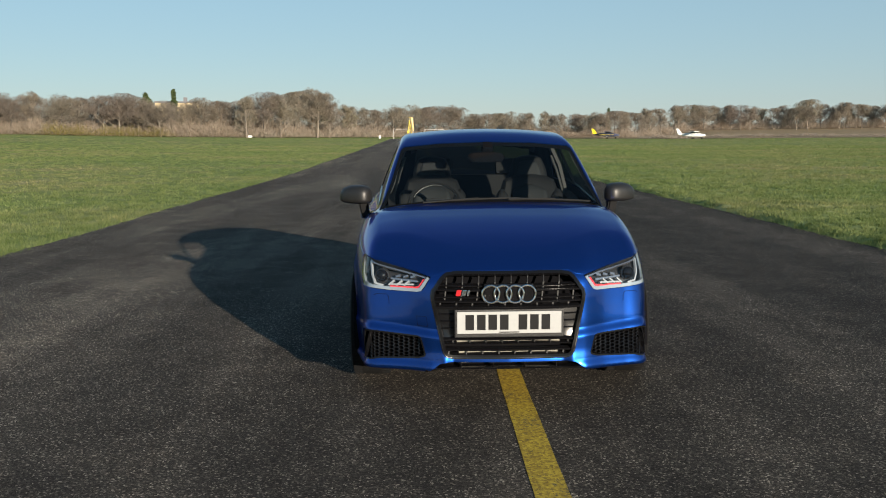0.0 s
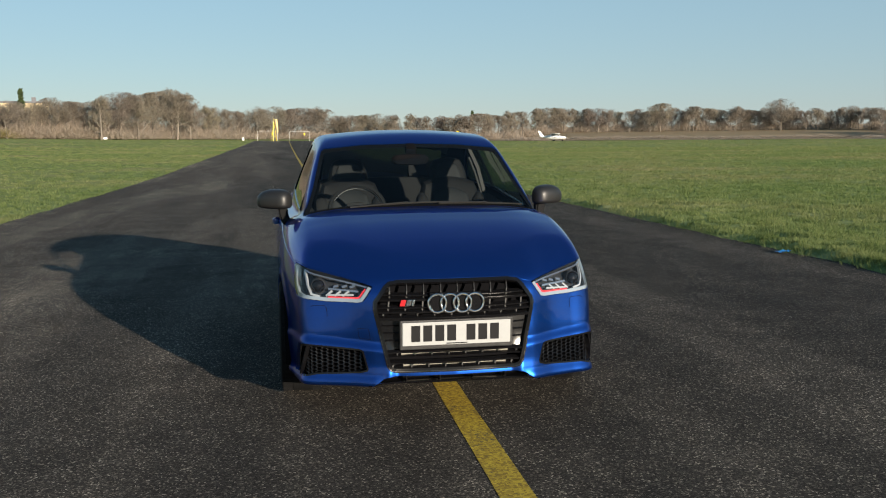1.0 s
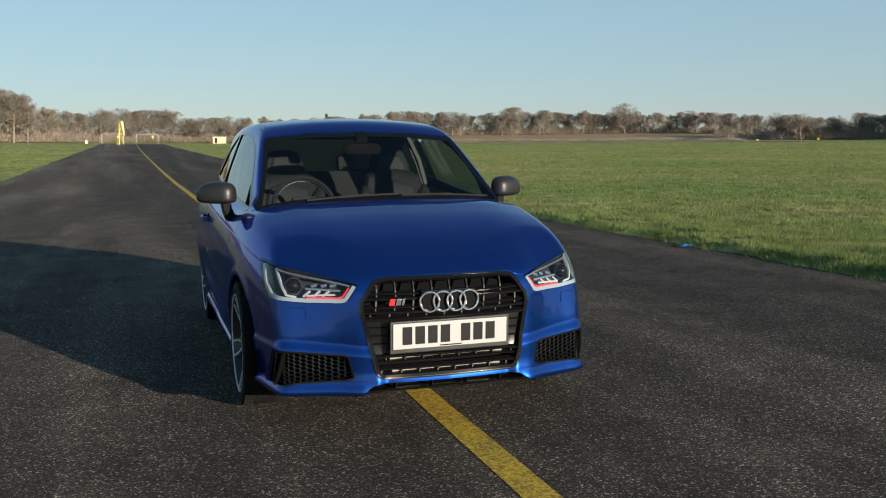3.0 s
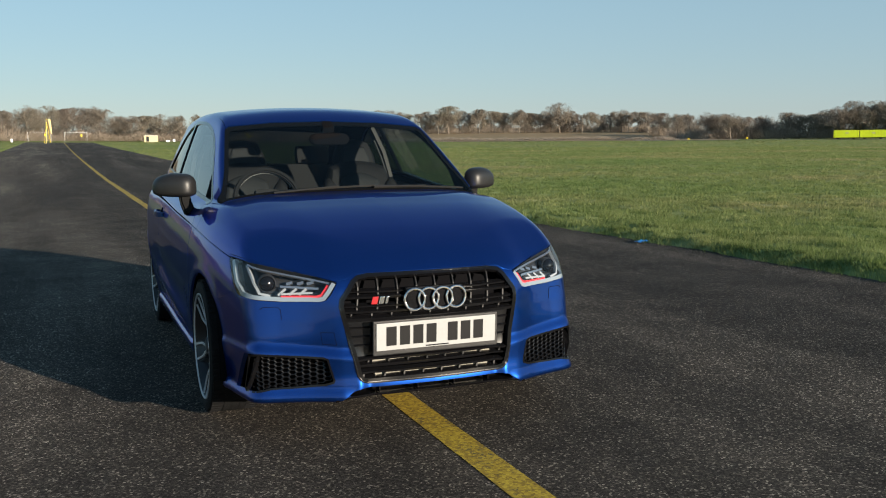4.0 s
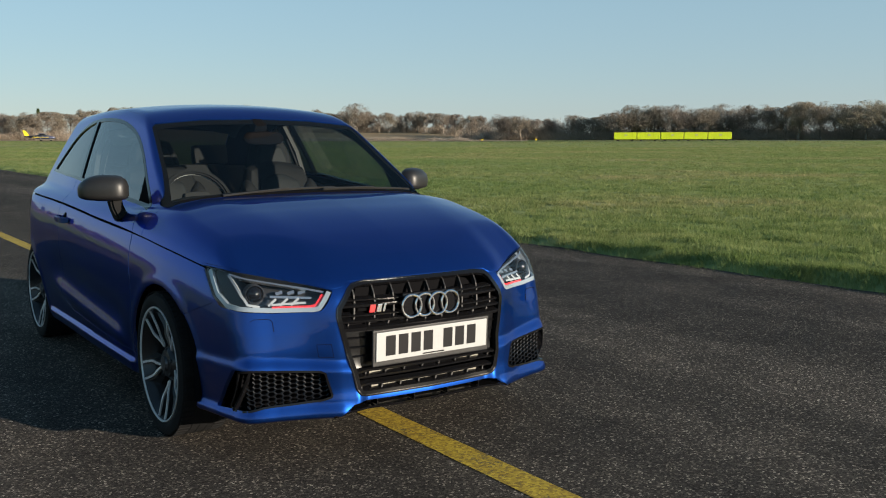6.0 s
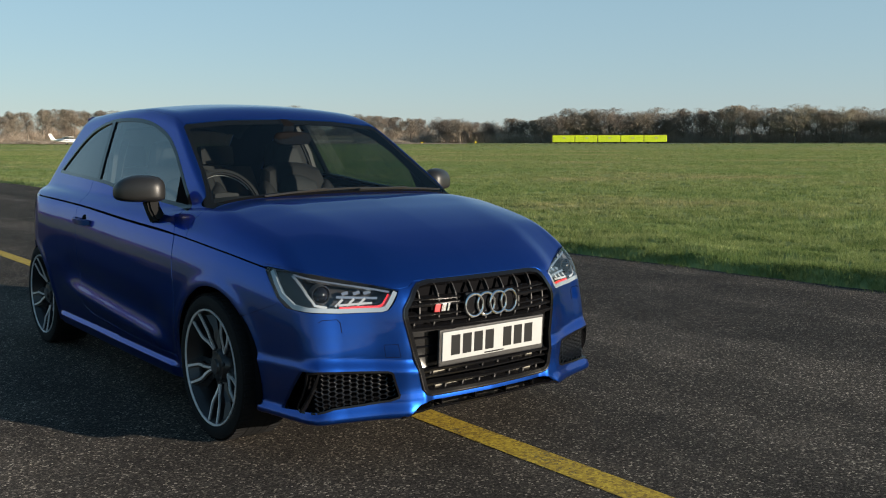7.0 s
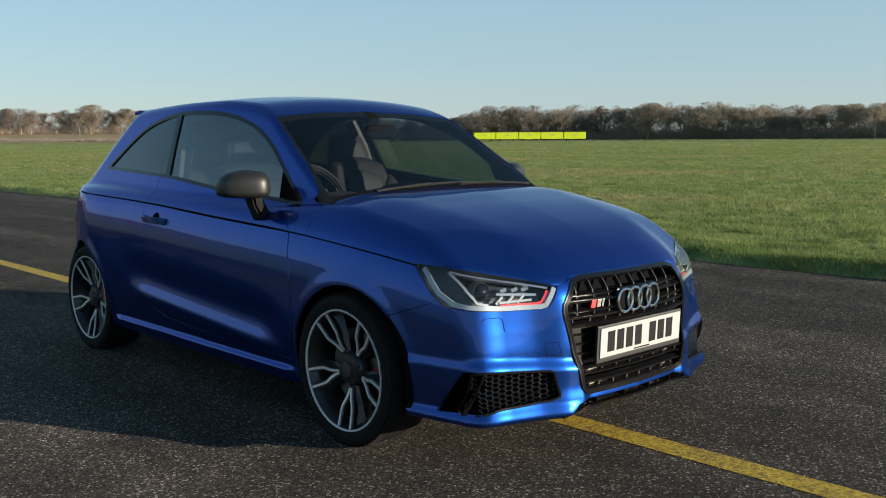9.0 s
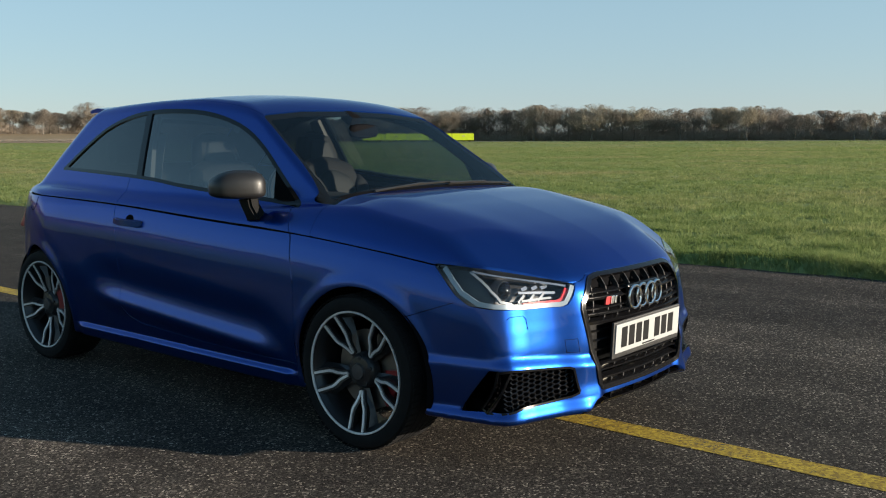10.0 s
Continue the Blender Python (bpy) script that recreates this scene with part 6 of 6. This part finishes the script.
def door_mirror(s):
    m = new("door_mirror")
    m.parent = car
    tagged(m, "matt black door mirror on a short stalk")
    bm = bmesh.new()
    bmesh.ops.create_uvsphere(bm, u_segments=40, v_segments=24, radius=1)
    for v in bm.verts:
        x, y, z = v.co
        y = math.copysign(abs(y) ** 0.8, y)
        sx = math.copysign(abs(x) ** 0.44, x)
        flat = 0.35 if y > 0 else 1.0
        taper = 1 - 0.40 * max(0, sx) ** 1.6 - 0.06 * max(0, -sx)
        v.co = Vector((sx * 0.116, y * 0.076 * flat + 0.030 * max(0, sx) ** 2, math.copysign(abs(z) ** (0.45 if z < 0 else 0.75), z) * (0.048 * (1 - 0.15 * max(0, sx)) if z < 0 else 0.074 * taper)))
        v.co.x *= s
    if s < 0:
        bmesh.ops.reverse_faces(bm, faces=bm.faces)
    cap = part("mirror_cap", bm, CARBON, m, "matt black mirror cap", True)
    cap.matrix_local = pose(s * 0.850, 0.655, 0.996, 0, 0, s * 28)
    bm = bmesh.new()
    ribbon(bm, [(s * 0.80, 0.572, 0.972), (s * 0.85, 0.584, 0.970), (s * 0.90, 0.612, 0.970), (s * 0.938, 0.65, 0.972)], 0.003, 0.006, ups=(0, -1, 0.1))
    part("signal_strip", bm, GLOSS_BLACK, m, "thin dark indicator strip", True)
    bm = bmesh.new()
    ribbon(bm, [(s * 0.775, 0.622, 0.862), (s * 0.787, 0.626, 0.885), (s * 0.797, 0.635, 0.915), (s * 0.804, 0.650, 0.965)], [0.046, 0.038, 0.035, 0.045], 0.027, ups=(s, 0, -0.3))
    bmesh.ops.bevel(bm, geom=[e for e in bm.edges if e.calc_face_angle(0) > 1.0], offset=0.010, segments=3, affect="EDGES")
    part("stalk", bm, RUBBER, m, "black mirror stalk", True)
    bm = bmesh.new()
    bmesh.ops.create_uvsphere(bm, u_segments=24, v_segments=6, radius=1)
    for v in bm.verts:
        v.co = Vector((v.co.x * 0.088, v.co.y * 0.003, v.co.z * 0.048))
    ob = part("mirror_glass", bm, CHROME, m, "mirror glass", True)
    ob.matrix_local = pose(s * 0.838, 0.690, 1.0, 0, 0, s * 28)


def door_handle(s, door_ob):
    bm = bmesh.new()
    pts = [(1.405, 0.806, 0.004), (1.425, 0.807, -0.020), (1.47, 0.808, -0.034), (1.54, 0.809, -0.035), (1.60, 0.811, -0.022), (1.625, 0.812, 0.004)]
    ribbon(bm, [flank(y, z, d, s) for y, z, d in pts], [0.012, 0.016, 0.017, 0.017, 0.016, 0.012], 0.008, ups=(s, 0, 0))
    bmesh.ops.bevel(bm, geom=[e for e in bm.edges if e.calc_face_angle(0) > 1.0], offset=0.005, segments=2, affect="EDGES")
    part("handle", bm, PAINT, door_ob, "body-coloured pull handle", True)
    # near-black blob on the skin stands for the shade in the handle's cup
    bm = bmesh.new()
    bmesh.ops.create_uvsphere(bm, u_segments=28, v_segments=14, radius=1)
    c = flank(1.51, 0.808, 0.012, s)
    for v in bm.verts:
        v.co = c + Vector((v.co.x * 0.0145, v.co.y * 0.046, v.co.z * 0.036))
    part("handle_cup_shade", bm, SHELL, door_ob, "dark blob standing for the shade in the handle's cup", True)


for i, s in enumerate((1, -1)):
    door_mirror(s)
    door_handle(s, doors[i])
bm = bmesh.new()
pts = [flank(2.50 + 0.072 * math.cos(radians(a)), 0.897 + 0.072 * math.sin(radians(a)), 0.0002, -1) for a in range(180, 361, 15)]
ribbon(bm, pts, 0.0012, 0.0014, ups=(-1, 0, 0))
part("flap_seam", bm, SHELL, car, "dark seam of the fuel flap")
bm = bmesh.new()
rows = []
for x in np.linspace(-0.50, 0.50, 31):
    y0 = 2.33 - 0.30 * x * x
    z0 = float(roof_top(abs(x), y0))
    y1 = 2.585 - 0.75 * x * x
    z1 = 1.392 - 0.11 * x * x
    rows.append([bm.verts.new(v) for v in ((x, y0, z0 + 0.002), (x, (y0 + y1) / 2, (z0 + z1) / 2 + 0.010), (x, y1, z1), (x, y1 - 0.004, z1 - 0.016), (x, (y0 + y1) / 2, (z0 + z1) / 2 - 0.014), (x, y0, z0 - 0.02))])
for r, q in zip(rows, rows[1:]):
    for k in range(6):
        bm.faces.new((r[k], r[(k + 1) % 6], q[(k + 1) % 6], q[k]))
bm.faces.new(rows[0]), bm.faces.new(rows[-1][::-1])
bmesh.ops.recalc_face_normals(bm, faces=bm.faces)
part("roof_spoiler", bm, PAINT, car, "blue roof spoiler", True)


# ---------------------------------------------------------------- cabin
LEATHER = material("black_leather", (0.010, 0.0105, 0.0115), 0.7, 0, 0, 25, 0.2, 0.15, 300, 0.2)
GREY_LEATHER = material("grey_leather", (0.015, 0.017, 0.019), 0.65, 0, 0, 20, 0.12, 0.15, 300, 0.25)
DASH = material("dash_plastic", (0.012, 0.012, 0.013), 0.7, 0, 0, 40, 0.2, 0.2, 500)


def soft_block(size, bend=0.0, rounding=0.35, taper=0.0):
    """A cushion: a cube pulled towards a rounded form."""
    bm = bmesh.new()
    bmesh.ops.create_cube(bm, size=2)
    bmesh.ops.subdivide_edges(bm, edges=bm.edges, cuts=7, use_grid_fill=True)
    for v in bm.verts:
        c = v.co.copy()
        k = max(abs(c.x), abs(c.y), abs(c.z))
        ball = c.normalized() * k * 1.15
        c = c.lerp(ball, rounding)
        c.x *= 1 - taper * (c.z * 0.5 + 0.5)
        v.co = Vector((c.x * size[0] / 2, c.y * size[1] / 2 + bend * (c.x**2), c.z * size[2] / 2))
    return bm


def front_seat(x):
    seat = new("front_seat")
    seat.parent = car
    tagged(seat, "black and grey leather front sports seat")
    for name, size, m, mat, bend, tap, lab in (("cushion", (0.50, 0.50, 0.16), pose(x, 1.02, 0.46, 8), LEATHER, 0, 0, "black leather cushion"),
                                               ("backrest", (0.52, 0.15, 0.62), pose(x, 1.36, 0.79, -17), LEATHER, -0.05, 0.22, "black leather backrest"),
                                               ("back_insert", (0.30, 0.05, 0.46), pose(x, 1.285, 0.79, -17), GREY_LEATHER, -0.02, 0.1, "grey leather insert"),
                                               ("side_bolster", (0.10, 0.09, 0.42), pose(x - 0.19, 1.285, 0.78, -17, 0, 10), LEATHER, 0, 0.1, "black leather bolster"),
                                               ("side_bolster", (0.10, 0.09, 0.42), pose(x + 0.19, 1.285, 0.78, -17, 0, -10), LEATHER, 0, 0.1, "black leather bolster"),
                                               ("headrest", (0.29, 0.11, 0.25), pose(x, 1.485, 1.105, -14), LEATHER, -0.02, 0.25, "black leather headrest"),
                                               ("headrest_face", (0.21, 0.04, 0.17), pose(x, 1.440, 1.112, -14), GREY_LEATHER, -0.01, 0.3, "grey leather headrest face")):
        ob = part(name, soft_block(size, bend, 0.62, tap), mat, seat, lab, True)
        ob.matrix_local = m


for x in (-0.35, 0.35):
    front_seat(x)
rear = new("rear_bench")
rear.parent = car
tagged(rear, "black leather rear bench")
for name, size, m in (("cushion", (1.1, 0.45, 0.16), pose(0, 1.95, 0.48, 6)), ("backrest", (1.12, 0.14, 0.55), pose(0, 2.22, 0.80, -18)), ("headrest", (0.24, 0.08, 0.13), pose(-0.3, 2.33, 1.13, -12)), ("headrest", (0.24, 0.08, 0.13), pose(0.3, 2.33, 1.13, -12))):
    ob = part(name, soft_block(size, 0, 0.25), LEATHER, rear, "", True)
    ob.matrix_local = m
dash = new("dashboard")
dash.parent = car
tagged(dash, "black soft-touch dashboard")
bm = bmesh.new()
rows = []
for x in np.linspace(-0.66, 0.66, 23):
    f0 = 0.27 + 0.12 * x * x
    hood = 0.045 * math.exp(-((x + 0.35) / 0.17) ** 4)
    rows.append([bm.verts.new(v) for v in ((x, f0, 0.915), (x, f0 + 0.12, 0.925), (x, 0.66, 0.925 + hood * 0.7), (x, 0.78, 0.90 + hood), (x, 0.80, 0.84), (x, 0.76, 0.55), (x, 0.5, 0.45))])
for r, q in zip(rows, rows[1:]):
    for k in range(6):
        bm.faces.new((r[k], r[k + 1], q[k + 1], q[k]))
bmesh.ops.recalc_face_normals(bm, faces=bm.faces)
part("dash_top", bm, DASH, dash, "", True)
wheel_m = pose(-0.335, 0.84, 0.905, 66, 0, 0)
sw = new("steering_wheel")
sw.parent = car
tagged(sw, "black leather steering wheel with silver inlay")
sw.matrix_local = wheel_m
bm = bmesh.new()
pts = [(0.178 * math.cos(2 * math.pi * i / 48), max(0.178 * math.sin(2 * math.pi * i / 48), -0.155), 0) for i in range(48)]
ribbon(bm, pts, 0.014, 0.014, True, [(0, 0, 1)] * 48)
bmesh.ops.bevel(bm, geom=[e for e in bm.edges if e.calc_face_angle(0) > 1.0], offset=0.008, segments=3, affect="EDGES")
part("wheel_ring", bm, LEATHER, sw, "black leather rim", True)
bm = bmesh.new()
ribbon(bm, [(0.168 * math.cos(radians(a)), 0.168 * math.sin(radians(a)), -0.013) for a in range(30, 151, 6)], 0.004, 0.004, ups=(0, 0, -1))
part("rim_inlay", bm, SILVER, sw, "silver rim inlay", True)
for a in (180, 0, 270):
    bm = bmesh.new()
    ribbon(bm, [(r * math.cos(radians(a)), r * math.sin(radians(a)), -0.005) for r in (0.04, 0.10, 0.17 if a != 270 else 0.152)], [0.03, 0.02, 0.016], 0.006, ups=(0, 0, 1))
    part("wheel_spoke", bm, DASH, sw)
ob = part("airbag_pad", soft_block((0.15, 0.12, 0.06), 0, 0.5), DASH, sw, "", True)
for s in (1, -1):
    bm = bmesh.new()
    rows = []
    for y in np.linspace(0.42, 1.60, 15):
        xx = float(house_half(y)) - 0.05
        rows.append([bm.verts.new((s * v[0], y, v[1])) for v in ((xx, 0.90 + 0.06 * (y - 0.42)), (xx - 0.05, 0.88 + 0.06 * (y - 0.42)), (xx - 0.06, 0.35))])
    for r, q in zip(rows, rows[1:]):
        for k in range(2):
            bm.faces.new((r[k], r[k + 1], q[k + 1], q[k]))
    part("door_card", bm, DASH, doors[0 if s > 0 else 1], "black door lining", True)
    bm = bmesh.new()
    ribbon(bm, [(s * 0.665, 1.64, 0.55), (s * 0.655, 1.62, 0.95), (s * 0.608, 1.655, 1.15), (s * 0.540, 1.69, 1.31)], 0.035, 0.012, ups=(s, 0, 0))
    part("inner_pillar", bm, material("pillar_lining", (0.03, 0.03, 0.03), 0.7), car, "grey pillar lining", True)
    bm = bmesh.new()
    ribbon(bm, [(s * 0.640, 1.60, 0.60), (s * 0.632, 1.58, 0.95), (s * 0.585, 1.61, 1.12), (s * 0.545, 1.63, 1.23)], 0.022, 0.002, ups=(s * 0.9, -0.4, 0))
    part("seat_belt", bm, material("belt_webbing", (0.055, 0.056, 0.056), 0.7), car, "pale grey seat belt", True)
head_l = clip(roof, lambda p: p[:, 1] - 2.4)[0]
p, n, f = mirrored((head_l[0] - head_l[1] * 0.035, head_l[1], head_l[2]))
mesh_object("headlining", p, f, material("headlining", (0.03, 0.03, 0.032), 0.9), car, "dark headlining", n)
mirror = new("interior_mirror")
mirror.parent = car
tagged(mirror, "black interior mirror below a sensor pod")
ob = part("mirror_housing", soft_block((0.23, 0.045, 0.065), 0, 0.6), SHELL, mirror, "", True)
ob.matrix_local = pose(-0.005, 0.745, 1.236, 0, 0, 12)
ob = part("sensor_pod", soft_block((0.07, 0.08, 0.05), 0, 0.4), SHELL, mirror, "", True)
ob.matrix_local = pose(0.01, 0.845, 1.300, 30)
for x in (-0.085,):
    bm = bmesh.new()
    bmesh.ops.create_uvsphere(bm, u_segments=16, v_segments=8, radius=1)
    for v in bm.verts:
        v.co = Vector((v.co.x * 0.026, v.co.y * 0.004, v.co.z * 0.022))
    ob = part("pale_face", bm, material("pale_plastic", (0.35, 0.35, 0.33), 0.6), mirror, "pale matt oval on the mirror's back face", True)
    ob.matrix_local = pose(x - 0.005, 0.722, 1.234, 0, 0, 12)
